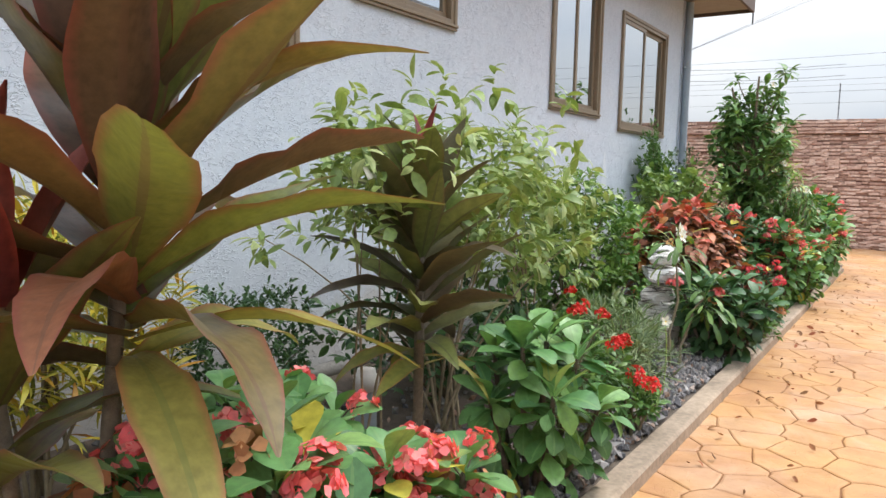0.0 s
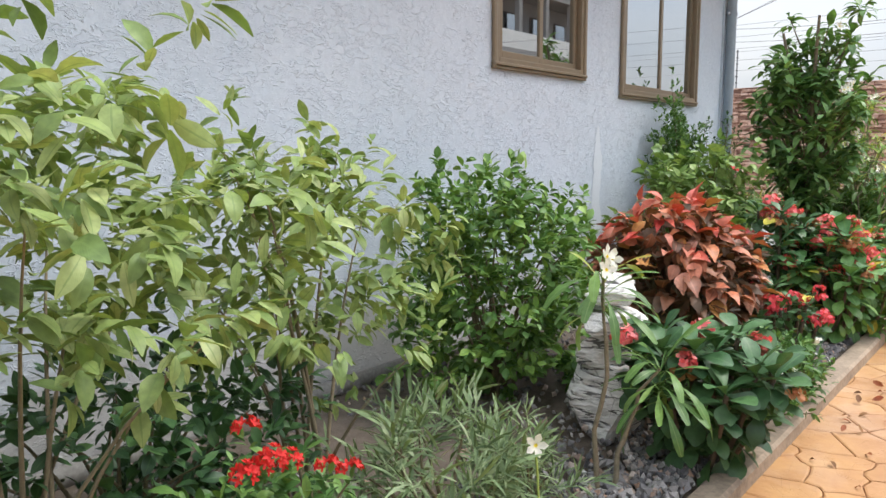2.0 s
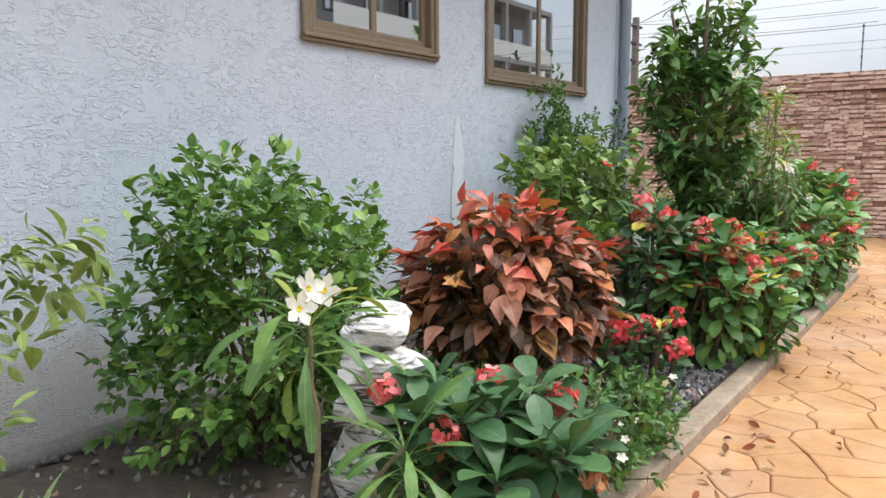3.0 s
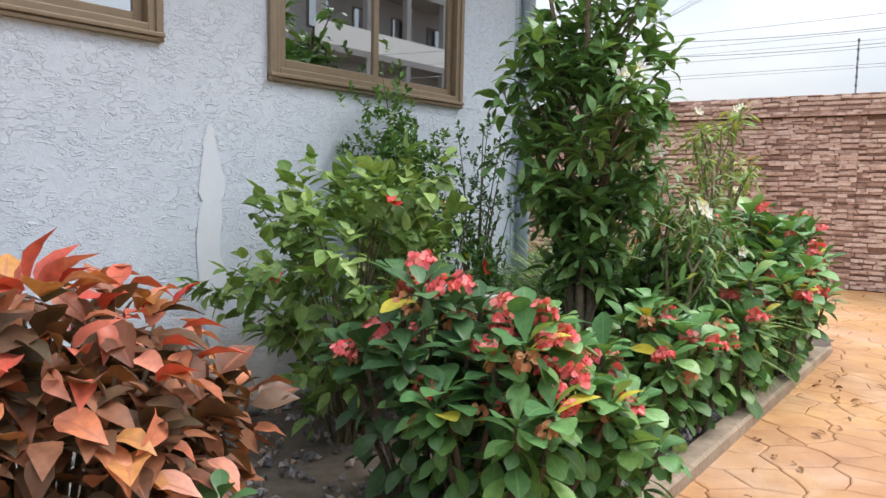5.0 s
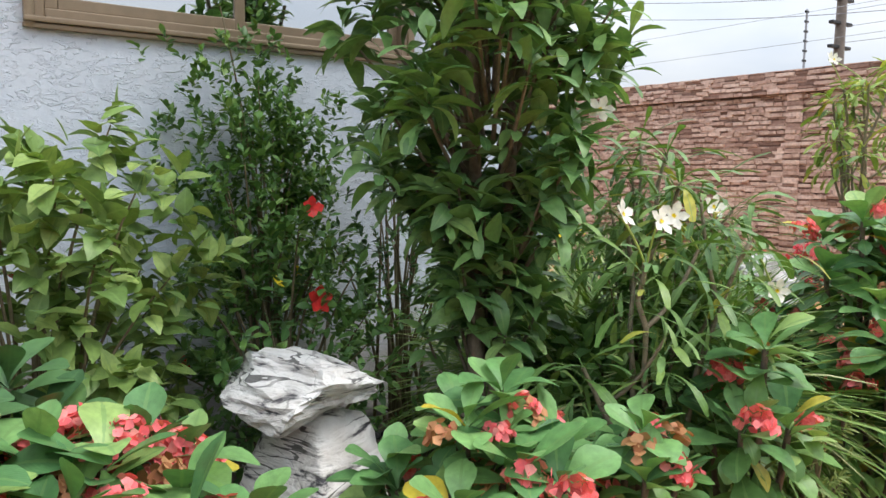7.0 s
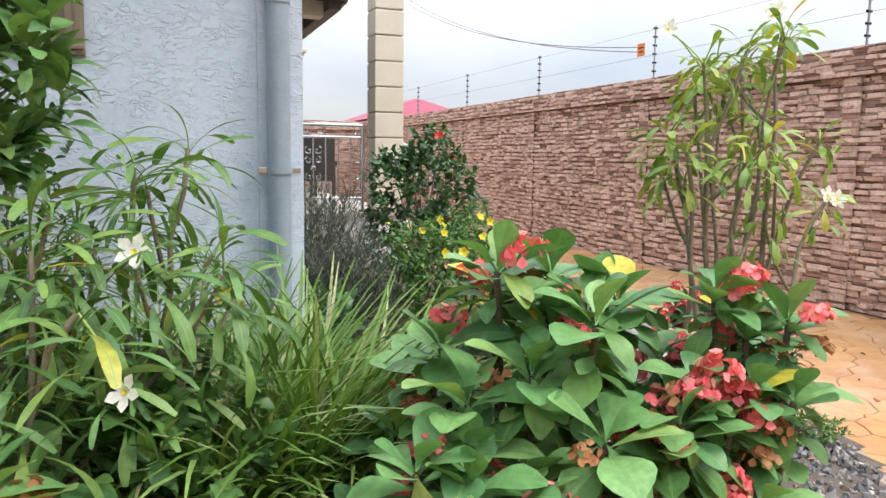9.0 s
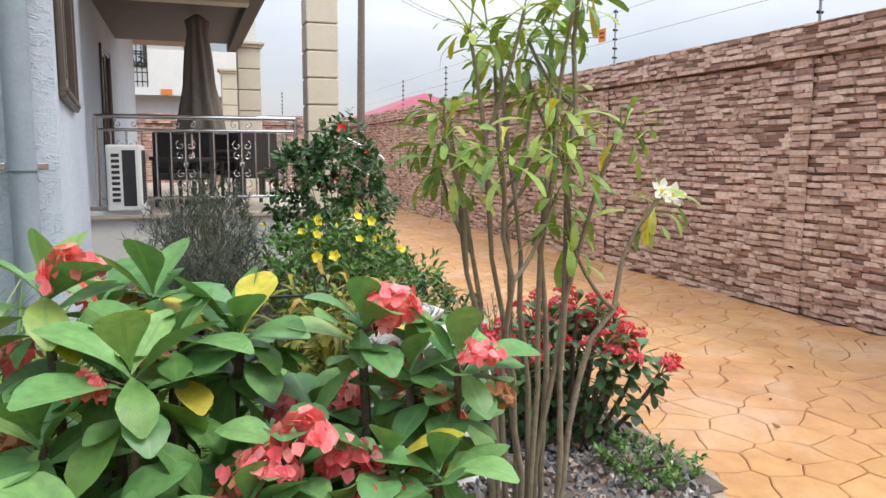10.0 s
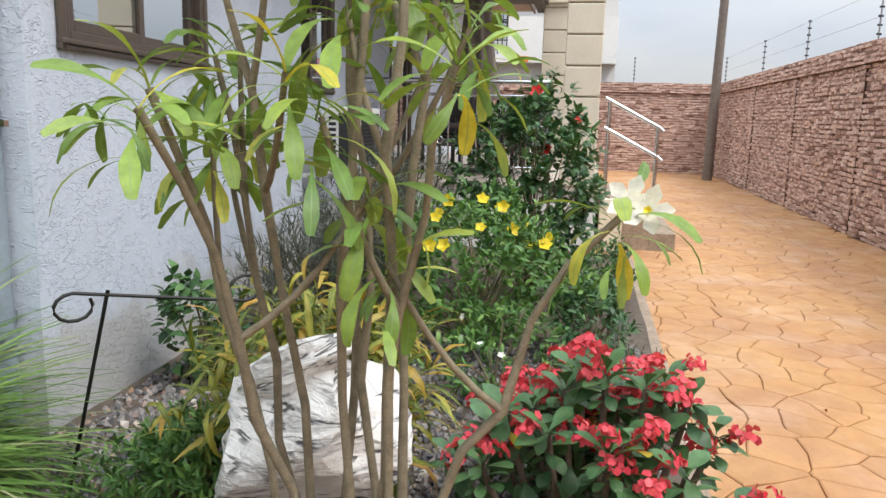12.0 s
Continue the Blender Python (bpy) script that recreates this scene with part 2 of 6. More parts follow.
M_STUCCO = stucco()
M_PATCH = plain("smooth_filler", (0.65, 0.69, 0.755), 0.7, 0, 0.04, 5)
M_PLASTER = plain("painted_plaster", (0.74, 0.74, 0.72), 0.75, 0, 0.06, 2, 0.002)
# near-black colour standing in for the shade inside rooms and openings
M_DARK = plain("unlit_interior", (0.03, 0.03, 0.032), 0.9)
M_ALU = plain("bronze_aluminium", (0.23, 0.175, 0.115), 0.38, 0.3, 0.12, 20)
M_ALU_D = plain("dark_bronze_aluminium", (0.12, 0.095, 0.075), 0.38, 0.5, 0.15, 20)
M_PIPE = plain("grey_plastic_pipe", (0.27, 0.32, 0.37), 0.45, 0, 0.12, 6)
M_CHROME = plain("polished_steel", (0.72, 0.72, 0.73), 0.16, 1.0, 0.05, 8)
M_CREAM = plain("cream_column_paint", (0.66, 0.60, 0.48), 0.7, 0, 0.07, 4, 0.002)
M_JOINT = plain("column_joint", (0.30, 0.26, 0.20), 0.8)
M_BROWN = plain("brown_fascia", (0.10, 0.065, 0.05), 0.6)
M_SOFFIT = plain("soffit", (0.34, 0.27, 0.22), 0.75)
M_CEIL = plain("dark_stained_boards", (0.10, 0.085, 0.075), 0.7, 0, 0.2, 6)
M_HIB = leafy("hibiscus_leaf", [(0.0, (0.12, 0.22, 0.065)), (0.6, (0.24, 0.38, 0.11)), (1.0, (0.36, 0.48, 0.16))], False, 0.42, None, (0.2, 0.32, 0.1), 0.25)
M_CORD2 = leafy("dark_cordyline_leaf", [(0.0, (0.08, 0.055, 0.045)), (0.4, (0.10, 0.10, 0.05)), (0.75, (0.15, 0.18, 0.06)), (1.0, (0.28, 0.31, 0.10))], True, 0.36, (0.14, 0.10, 0.06), (0.09, 0.09, 0.05), 0.15)
M_PUD_T = leafy("spoon_leaf_tip_mass", [(0.0, (0.12, 0.22, 0.06)), (0.6, (0.20, 0.34, 0.08)), (0.93, (0.33, 0.44, 0.11)), (1.0, (0.58, 0.50, 0.08))], False, 0.42, None, (0.22, 0.34, 0.12), 0.26)
M_FABRIC = plain("taupe_canvas", (0.21, 0.18, 0.155), 0.9, 0, 0.2, 25, 0.002)
M_WICKER = plain("dark_wicker", (0.035, 0.03, 0.028), 0.55, 0, 0.35, 60, 0.003)
M_ACW = plain("white_enamel", (0.72, 0.72, 0.70), 0.4, 0, 0.06, 6)
M_BLACK = plain("black_iron", (0.012, 0.012, 0.012), 0.5)
M_CONC = plain("weathered_concrete", (0.32, 0.25, 0.185), 0.88, 0, 0.38, 4, 0.004)
M_POLE = plain("grey_wooden_pole", (0.17, 0.145, 0.125), 0.85, 0, 0.3, 12, 0.004)
M_WIRE = plain("cable", (0.22, 0.22, 0.24), 0.6)
M_TILE = plain("red_roof_sheet", (0.32, 0.05, 0.09), 0.55, 0, 0.15, 2)
M_SIGN = plain("orange_plate", (0.75, 0.22, 0.03), 0.5, 0, 0.05, 5)
M_FARWALL = plain("far_render", (0.30, 0.29, 0.28), 0.85, 0, 0.12, 0.6)
M_DRAIN = plain("dirty_grey_pipe", (0.20, 0.195, 0.185), 0.7, 0, 0.35, 7, 0.002)
M_PVC = plain("white_pvc", (0.62, 0.61, 0.58), 0.45, 0, 0.12, 14)


def glass():
    m, nt, b = nodes_of("solar_glass")
    gl = nt.nodes.new("ShaderNodeBsdfGlossy")
    gl.inputs["Roughness"].default_value = 0.015
    gl.inputs["Color"].default_value = (0.86, 0.9, 0.93, 1)
    tr = nt.nodes.new("ShaderNodeBsdfTransparent")
    tr.inputs[0].default_value = (0.30, 0.27, 0.24, 1)
    ms = nt.nodes.new("ShaderNodeMixShader")
    ms.inputs[0].default_value = 0.62
    nt.links.new(tr.outputs[0], ms.inputs[1])
    nt.links.new(gl.outputs[0], ms.inputs[2])
    nt.links.new(ms.outputs[0], nt.nodes["Material Output"].inputs[0])
    return m


M_GLASS = glass()


def stone_clad(name, by_object, stops):
    m, nt, b = nodes_of(name, 0.85, 0.25)
    c = ramp(nt, piece_random(nt, by_object), stops)
    c = mixc(nt, c, ramp(nt, noise_tex(nt, 28, 5), [(0.3, (0.62, 0.58, 0.56)), (0.7, (1.2, 1.18, 1.16))]), 0.65, "MULTIPLY")
    c = mixc(nt, c, ramp(nt, noise_tex(nt, 0.7, 4), [(0.3, (0.86, 0.84, 0.84)), (0.7, (1.1, 1.08, 1.06))]), 0.6, "MULTIPLY")
    # rusty brown bruises across neighbouring stones
    c = mixc(nt, c, (0.27, 0.16, 0.125), math2(nt, "MULTIPLY", ramp(nt, noise_tex(nt, 7.5, 4, 0.6), [(0.53, (0, 0, 0)), (0.66, (1, 1, 1))]), 0.6))
    nt.links.new(c, b.inputs["Base Color"])
    bump(nt, b, noise_tex(nt, 60, 4), 0.7, 0.008)
    return m


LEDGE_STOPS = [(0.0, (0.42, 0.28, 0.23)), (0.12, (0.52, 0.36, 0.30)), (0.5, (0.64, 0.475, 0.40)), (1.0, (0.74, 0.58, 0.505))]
# browner stone for the fillers, darkened further for the shade under the ledges
RECESS_SHADE_STOPS = [(0.0, (0.21, 0.13, 0.105)), (0.45, (0.36, 0.235, 0.19)), (0.8, (0.50, 0.35, 0.29)), (1.0, (0.60, 0.44, 0.37))]
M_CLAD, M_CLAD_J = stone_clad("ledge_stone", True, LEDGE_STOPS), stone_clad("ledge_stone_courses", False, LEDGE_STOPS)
M_CLAD_R, M_CLAD_RJ = stone_clad("recessed_stone", True, RECESS_SHADE_STOPS), stone_clad("recessed_stone_courses", False, RECESS_SHADE_STOPS)
M_CLAD_BACK = plain("cladding_mortar", (0.12, 0.07, 0.055), 0.95)


def stamped(by_object):
    m, nt, b = nodes_of("stamped_concrete", 0.62, 0.35)
    c = ramp(nt, noise_tex(nt, 0.8, 5), [(0.3, (0.43, 0.235, 0.125)), (0.55, (0.49, 0.275, 0.115)), (0.75, (0.535, 0.34, 0.18))])
    c = mixc(nt, c, ramp(nt, piece_random(nt, by_object), [(0.0, (0.9, 0.87, 0.85)), (1.0, (1.08, 1.06, 1.04))]), 0.7, "MULTIPLY")
    c = mixc(nt, c, ramp(nt, noise_tex(nt, 5, 6, 0.65), [(0.32, (0.72, 0.62, 0.58)), (0.62, (1.08, 1.08, 1.06))]), 0.55, "MULTIPLY")
    nt.links.new(c, b.inputs["Base Color"])
    # pale dusty bloom and darker washes left by rain
    c = mixc(nt, c, (0.60, 0.44, 0.33), math2(nt, "MULTIPLY", ramp(nt, noise_tex(nt, 1.3, 6, 0.62, None, 0.6), [(0.5, (0, 0, 0)), (0.68, (1, 1, 1))]), 0.45))
    c = mixc(nt, c, (0.40, 0.19, 0.10), math2(nt, "MULTIPLY", ramp(nt, noise_tex(nt, 2.3, 7, 0.66, None, 0.9), [(0.55, (0, 0, 0)), (0.70, (1, 1, 1))]), 0.5))
    c = mixc(nt, c, (0.30, 0.14, 0.06), math2(nt, "MULTIPLY", ramp(nt, noise_tex(nt, 3.1, 3, 0.45, None, 2.2), [(0.493, (0, 0, 0)), (0.5, (1, 1, 1)), (0.507, (0, 0, 0))]), math2(nt, "MULTIPLY", ramp(nt, noise_tex(nt, 1.7, 2), [(0.48, (0, 0, 0)), (0.56, (1, 1, 1))]), 0.3)))
    nt.links.new(c, b.inputs["Base Color"])
    cr_ = ramp(nt, noise_tex(nt, 4.2, 4, 0.5, None, 1.8), [(0.49, (0, 0, 0)), (0.5, (1, 1, 1)), (0.51, (0, 0, 0))])
    h = math2(nt, "SUBTRACT", math2(nt, "MULTIPLY", noise_tex(nt, 26, 5), 0.6), math2(nt, "MULTIPLY", cr_, 0.5))
    bump(nt, b, h, 0.6, 0.006)
    r = ramp(nt, noise_tex(nt, 3, 4), [(0.3, (0.5, 0.5, 0.5)), (0.7, (0.75, 0.75, 0.75))])
    nt.links.new(r, b.inputs["Roughness"])
    return m


M_PAVE, M_PAVE_J = stamped(True), stamped(False)
M_GROUT = plain("stamped_joint", (0.27, 0.135, 0.06), 0.9, 0, 0.25, 12)
M_SOIL = plain("bed_soil", (0.12, 0.095, 0.075), 0.95, 0, 0.4, 14, 0.01)


def gravel():
    m, nt, b = nodes_of("grey_gravel", 0.8, 0.3)
    c = ramp(nt, piece_random(nt, False), [(0.0, (0.10, 0.10, 0.11)), (0.45, (0.21, 0.20, 0.20)), (0.8, (0.34, 0.32, 0.31)), (0.93, (0.36, 0.22, 0.15)), (1.0, (0.62, 0.61, 0.58))])
    c = mixc(nt, c, ramp(nt, noise_tex(nt, 120, 3), [(0.3, (0.7, 0.7, 0.7)), (0.7, (1.2, 1.2, 1.2))]), 0.5, "MULTIPLY")
    nt.links.new(c, b.inputs["Base Color"])
    return m


M_GRAVEL = gravel()


def rock_mat(name, tilt):
    m, nt, b = nodes_of(name, 0.8, 0.3)
    g = nt.nodes.new("ShaderNodeTexCoord")
    mp3 = nt.nodes.new("ShaderNodeMapping")
    mp3.inputs["Scale"].default_value, mp3.inputs["Rotation"].default_value = (2.2, 2.2, 10.0), tilt
    nt.links.new(g.outputs["Object"], mp3.inputs[0])
    lay = noise_tex(nt, 2.4, 7, 0.62, mp3.outputs[0], 0.6)
    c = ramp(nt, lay, [(0.0, (0.03, 0.03, 0.035)), (0.355, (0.07, 0.07, 0.08)), (0.385, (0.44, 0.43, 0.42)), (0.45, (0.72, 0.71, 0.69)), (1.0, (0.80, 0.79, 0.77))])
    c = mixc(nt, c, ramp(nt, noise_tex(nt, 9, 5), [(0.3, (0.75, 0.72, 0.68)), (0.6, (1.05, 1.05, 1.05))]), 0.6, "MULTIPLY")
    # thin cracks along the bedding and a few across it
    mp4 = nt.nodes.new("ShaderNodeMapping")
    mp4.inputs["Scale"].default_value, mp4.inputs["Rotation"].default_value = (1.6, 1.6, 14.0), tilt
    nt.links.new(g.outputs["Object"], mp4.inputs[0])
    gap = math2(nt, "ABSOLUTE", math2(nt, "SUBTRACT", noise_tex(nt, 1.9, 3, 0.5, mp4.outputs[0], 0.4), 0.5), 0.0)
    gate = ramp(nt, noise_tex(nt, 5, 2), [(0.46, (0, 0, 0)), (0.56, (1, 1, 1))])
    crack = math2(nt, "MULTIPLY", math2(nt, "LESS_THAN", gap, 0.02), gate)
    vo = nt.nodes.new("ShaderNodeTexVoronoi")
    vo.feature = "DISTANCE_TO_EDGE"
    vo.inputs["Scale"].default_value = 2.1
    nt.links.new(g.outputs["Object"], vo.inputs["Vector"])
    crack = math2(nt, "MAXIMUM", crack, math2(nt, "MULTIPLY", math2(nt, "LESS_THAN", math2(nt, "ADD", vo.outputs["Distance"], math2(nt, "MULTIPLY", noise_tex(nt, 30, 3), 0.02)), 0.012), 0.4))
    c = mixc(nt, c, (0.05, 0.048, 0.045), math2(nt, "MULTIPLY", crack, 0.85))
    lay = math2(nt, "SUBTRACT", lay, math2(nt, "MULTIPLY", crack, 0.4))
    nt.links.new(c, b.inputs["Base Color"])
    bump(nt, b, math2(nt, "ADD", lay, math2(nt, "MULTIPLY", noise_tex(nt, 40, 4), 0.25)), 0.9, 0.03)
    return m


M_ROCK = rock_mat("banded_white_rock", (0.35, 0.5, 0.2))
M_ROCK_G = plain("grey_boulder", (0.28, 0.26, 0.24), 0.85, 0, 0.3, 8, 0.01)


# ---- building helpers ----
def np_mesh(name, V, Q, UV=None, mat=None, smooth=True):
    """A mesh from vertex rows and quad rows, with one uv per vertex."""
    V, Q = np.asarray(V, float), np.asarray(Q, int)
    me = bpy.data.meshes.new(name)
    me.vertices.add(len(V))
    me.vertices.foreach_set("co", V.ravel())
    me.loops.add(Q.size)
    me.loops.foreach_set("vertex_index", Q.ravel())
    me.polygons.add(len(Q))
    me.polygons.foreach_set("loop_start", np.arange(0, Q.size, Q.shape[1]))
    if UV is not None:
        layer = me.uv_layers.new(name="uv")
        layer.data.foreach_set("uv", np.asarray(UV, float)[Q.ravel()].ravel())
    me.update(calc_edges=True)
    me.polygons.foreach_set("use_smooth", np.full(len(Q), smooth))
    if mat:
        me.materials.append(mat)
    return me


def bm_mesh(name, bm, mat=None, smooth=False):
    me = bpy.data.meshes.new(name)
    bm.to_mesh(me)
    bm.free()
    if smooth:
        me.polygons.foreach_set("use_smooth", np.full(len(me.polygons), True))
    if mat:
        me.materials.append(mat)
    return me


def thing(name, at, label, category, group="", kind=""):
    ob = new(name)
    ob.empty_display_size = 0.05
    ob.location = at
    return tagged(ob, label, category, group, kind)


def part(name, data, parent, label="", m=None):
    ob = new(name, data)
    ob.parent = parent
    if m is not None:
        ob.matrix_basis = m
    return tagged(ob, label)


def boxes(items, bevel=0.0):
    bm = bmesh.new()
    for x0, x1, y0, y1, z0, z1 in items:
        r = bmesh.ops.create_cube(bm, size=1)
        for v in r["verts"]:
            v.co = ((x0 + x1) / 2 + v.co.x * (x1 - x0), (y0 + y1) / 2 + v.co.y * (y1 - y0), (z0 + z1) / 2 + v.co.z * (z1 - z0))
    if bevel:
        bmesh.ops.bevel(bm, geom=bm.edges[:], offset=bevel, segments=2, affect="EDGES", profile=0.6)
    return bm


def tube(points, radii, sides=6):
    """Rings along a polyline: vertices and quads."""
    P = np.asarray(points, float)
    R = np.broadcast_to(np.asarray(radii, float), (len(P),))
    T = np.gradient(P, axis=0)
    T /= np.linalg.norm(T, axis=1)[:, None] + 1e-9
    ref = np.array([0.0, 0, 1]) if abs(T[:, 2]).mean() < 0.8 else np.array([1.0, 0, 0])
    A = np.cross(T, ref)
    A /= np.linalg.norm(A, axis=1)[:, None] + 1e-9
    B = np.cross(T, A)
    a = np.linspace(0, 2 * np.pi, sides, endpoint=False)
    V = P[:, None] + R[:, None, None] * (np.cos(a)[None, :, None] * A[:, None] + np.sin(a)[None, :, None] * B[:, None])
    n = len(P)
    i = np.arange(n - 1)[:, None] * sides
    j = np.arange(sides)[None]
    k = (j + 1) % sides
    Q = np.stack([i + j, i + k, i + sides + k, i + sides + j], -1).reshape(-1, 4)
    return V.reshape(-1, 3), Q


class Heap:
    """Gathers many small shapes into one mesh."""

    def __init__(self):
        self.V, self.Q, self.UV, self.n = [], [], [], 0

    def add(self, V, Q, UV=None):
        V = np.asarray(V, float)
        self.V.append(V)
        self.Q.append(np.asarray(Q, int) + self.n)
        self.UV.append(np.zeros((len(V), 2)) if UV is None else np.asarray(UV, float))
        self.n += len(V)

    def spread(self, shape, frames, places, sizes):
        """Copies of a leaf shape: turned by frames (n,3,3), scaled and moved."""
        V, Q, UV = shape
        W = np.einsum("nij,kj->nki", frames, V) * np.asarray(sizes)[:, None, None] + places[:, None]
        n, k = len(W), len(V)
        off = (np.arange(n) * k)[:, None, None]
        self.add(W.reshape(-1, 3), (Q[None] + off).reshape(-1, 4), np.tile(UV, (n, 1)))

    def mesh(self, name, mat, smooth=True):
        return np_mesh(name, np.concatenate(self.V), np.concatenate(self.Q), np.concatenate(self.UV), mat, smooth)


def blade(rows=4, width=0.3, shape="oval", bend=0.35, fold=0.12, twist=0.0):
    """A unit leaf along +Y, upper side +Z: bent down along its length, folded at the midrib."""
    t = np.linspace(0, 1, rows + 1)
    w = {"oval": np.sin(np.pi * np.clip(t, 0.03, 0.985)) ** 0.75,
         "spoon": 0.16 + 0.84 * np.clip((t - 0.35) / 0.45, 0, 1) ** 1.3 * np.sqrt(np.clip(1.03 - t, 0, 1) / 0.35).clip(0, 1),
         "round": np.sin(np.pi * np.clip(t, 0.06, 0.993) ** 1.5) ** 0.6,
         "obovate": 0.05 + 0.95 * np.sin(np.pi * np.clip(t, 0.0, 0.985) ** 1.9) ** 0.8,
         "lance": np.maximum(np.sin(np.pi * np.clip(t, 0.0, 0.99) ** 0.95) ** 0.78, 0.32 * (t < 0.3)),
         "ovate": np.maximum(np.sin(np.pi * np.clip(t, 0.015, 0.99) ** 0.72) ** 1.15, 0.02),
         "heart": np.sin(np.pi * np.clip(t, 0.02, 0.99) ** 0.62) ** 0.8,
         "strap": np.clip(0.22 + t * 1.9, 0, 1) * np.clip((1.0 - t) / 0.5, 0.02, 1) ** 0.62,
         "grass": np.clip((1.02 - t), 0.03, 1) ** 0.6}[shape] * width / 2
    ang = bend * t
    y = np.concatenate([[0], np.cumsum(np.cos((ang[1:] + ang[:-1]) / 2) / rows)])
    z = -np.concatenate([[0], np.cumsum(np.sin((ang[1:] + ang[:-1]) / 2) / rows)])
    V, UV = [], []
    for i in range(rows + 1):
        tw = twist * t[i]
        for s in (-1, 0, 1):
            V.append((s * w[i] * math.cos(tw), y[i], z[i] + abs(s) * fold * w[i] * 2 + s * w[i] * math.sin(tw)))
            UV.append((0.5 + s * 0.5, t[i]))
    Q = []
    for i in range(rows):
        a = i * 3
        Q += [(a, a + 1, a + 4, a + 3), (a + 1, a + 2, a + 5, a + 4)]
    return np.array(V), np.array(Q), np.array(UV)


def turn_to(D, rng=None, roll=0.3):
    """Frames whose Y lies along the rows of D and whose Z is as upward as it can be."""
    D = np.atleast_2d(np.asarray(D, float))
    D = D / (np.linalg.norm(D, axis=1)[:, None] + 1e-9)
    up = np.tile([0.0, 0, 1], (len(D), 1))
    if rng is not None:
        up = up + rng.normal(0, roll, up.shape)
    X = np.cross(D, up)
    X /= np.linalg.norm(X, axis=1)[:, None] + 1e-9
    Z = np.cross(X, D)
    return np.stack([X, D, Z], axis=2)


def mat4(F, p, s):
    m = Matrix.Identity(4)
    for i in range(3):
        for j in range(3):
            m[i][j] = F[i][j] * s
        m[i][3] = p[i]
    return m


def arc(a, b, lift, n=7):
    """A bowed line from a to b."""
    t = np.linspace(0, 1, n)[:, None]
    a, b = np.asarray(a, float), np.asarray(b, float)
    mid = a * 0.45 + b * 0.55
    mid = mid + np.asarray(lift, float)
    return (1 - t) ** 2 * a + 2 * t * (1 - t) * mid + t ** 2 * b


# ---- setting ----
FX, YC, RY, KX, PY, EX = -3.1, 12.03, 11.5, -0.87, 17.95, -23.8
H_WALL, H_EAVE, H_FENCE = 3.97, 3.97, 2.65


def inside_bed(x, y):
    """The planting bed: along the first front, round the corner and along the second."""
    if x < FX + 0.05 and y < 11.62:
        return False
    if y < 13.3:
        return -8.6 < x < KX - 0.02
    if y < 14.72:
        return -8.6 < x < KX - 0.02 - max(0, (y - 13.3) / 1.42) ** 2.2 * 1.25
    return False


def ground_sheet(name, x0, x1, y0, y1, z, mat):
    bm = bmesh.new()
    bm.faces.new([bm.verts.new(p) for p in ((x0, y0, z), (x1, y0, z), (x1, y1, z), (x0, y1, z))])
    return tagged(new(name, bm_mesh(name, bm, mat)), kind="structure")


ground_sheet("ground", -500, 500, -500, 500, -0.06, plain("trodden_earth", (0.26, 0.19, 0.13), 0.95, 0, 0.3, 0.5))

# soil of the bed, a gently uneven sheet
bm = bmesh.new()
grid = {}
step = 0.1
for i in range(-90, -7):
    for j in range(-60, 150):
        x, y = i * step, j * step
        if inside_bed(x + 0.05, y + 0.05):
            q = []
            for a, b2 in ((0, 0), (1, 0), (1, 1), (0, 1)):
                k = (i + a, j + b2)
                if k not in grid:
                    px, py = k[0] * step, k[1] * step
                    h = 0.035 + 0.035 * noise.noise((px * 1.3, py * 1.3, 0)) + 0.012 * noise.noise((px * 6, py * 6, 3))
                    h += 0.05 * max(0, min(1, (KX - 0.4 - px) / 1.5)) if py < 13 else 0.02
                    grid[k] = bm.verts.new((px, py, max(0.018, h)))
                q.append(grid[k])
            bm.faces.new(q)
bed = tagged(new("bed_soil", bm_mesh("bed_soil", bm, M_SOIL, True)), kind="structure")

# kerb: one concrete run, bevelled, along the bed's rim
rim = [(KX - 0.06, -6.0), (KX - 0.06, 13.2)] + [(KX - 0.06 - u ** 2.2 * 1.25, 13.3 + 1.42 * u) for u in np.linspace(0.1, 1, 8)] + [(-8.6, 14.72)]
bm = bmesh.new()
prof = ((-0.065, -0.05), (-0.065, 0.058), (-0.052, 0.072), (0.045, 0.074), (0.062, 0.06), (0.066, -0.05))
dense = []
for (ax, ay), (bx, by) in zip(rim, rim[1:]):
    n = max(1, int(math.hypot(bx - ax, by - ay) / 0.3))
    dense += [(ax + (bx - ax) * i / n, ay + (by - ay) * i / n) for i in range(n)]
dense.append(rim[-1])
rings = []
for i, (x, y) in enumerate(dense):
    p, q = dense[max(0, i - 1)], dense[min(len(dense) - 1, i + 1)]
    d = Vector((q[0] - p[0], q[1] - p[1])).normalized()
    nx, ny = d.y, -d.x
    low = 0.0 if y < 13.3 else -0.035
    rings.append([bm.verts.new((x + nx * u, y + ny * u, w + (low if w > 0 else 0) + 0.004 * noise.noise((x * 3, y * 3, u * 9)))) for u, w in prof])
for r0, r1 in zip(rings, rings[1:]):
    for k in range(len(prof) - 1):
        bm.faces.new((r0[k], r1[k], r1[k + 1], r0[k + 1]))
tagged(new("kerb", bm_mesh("kerb", bm, M_CONC)), kind="structure")


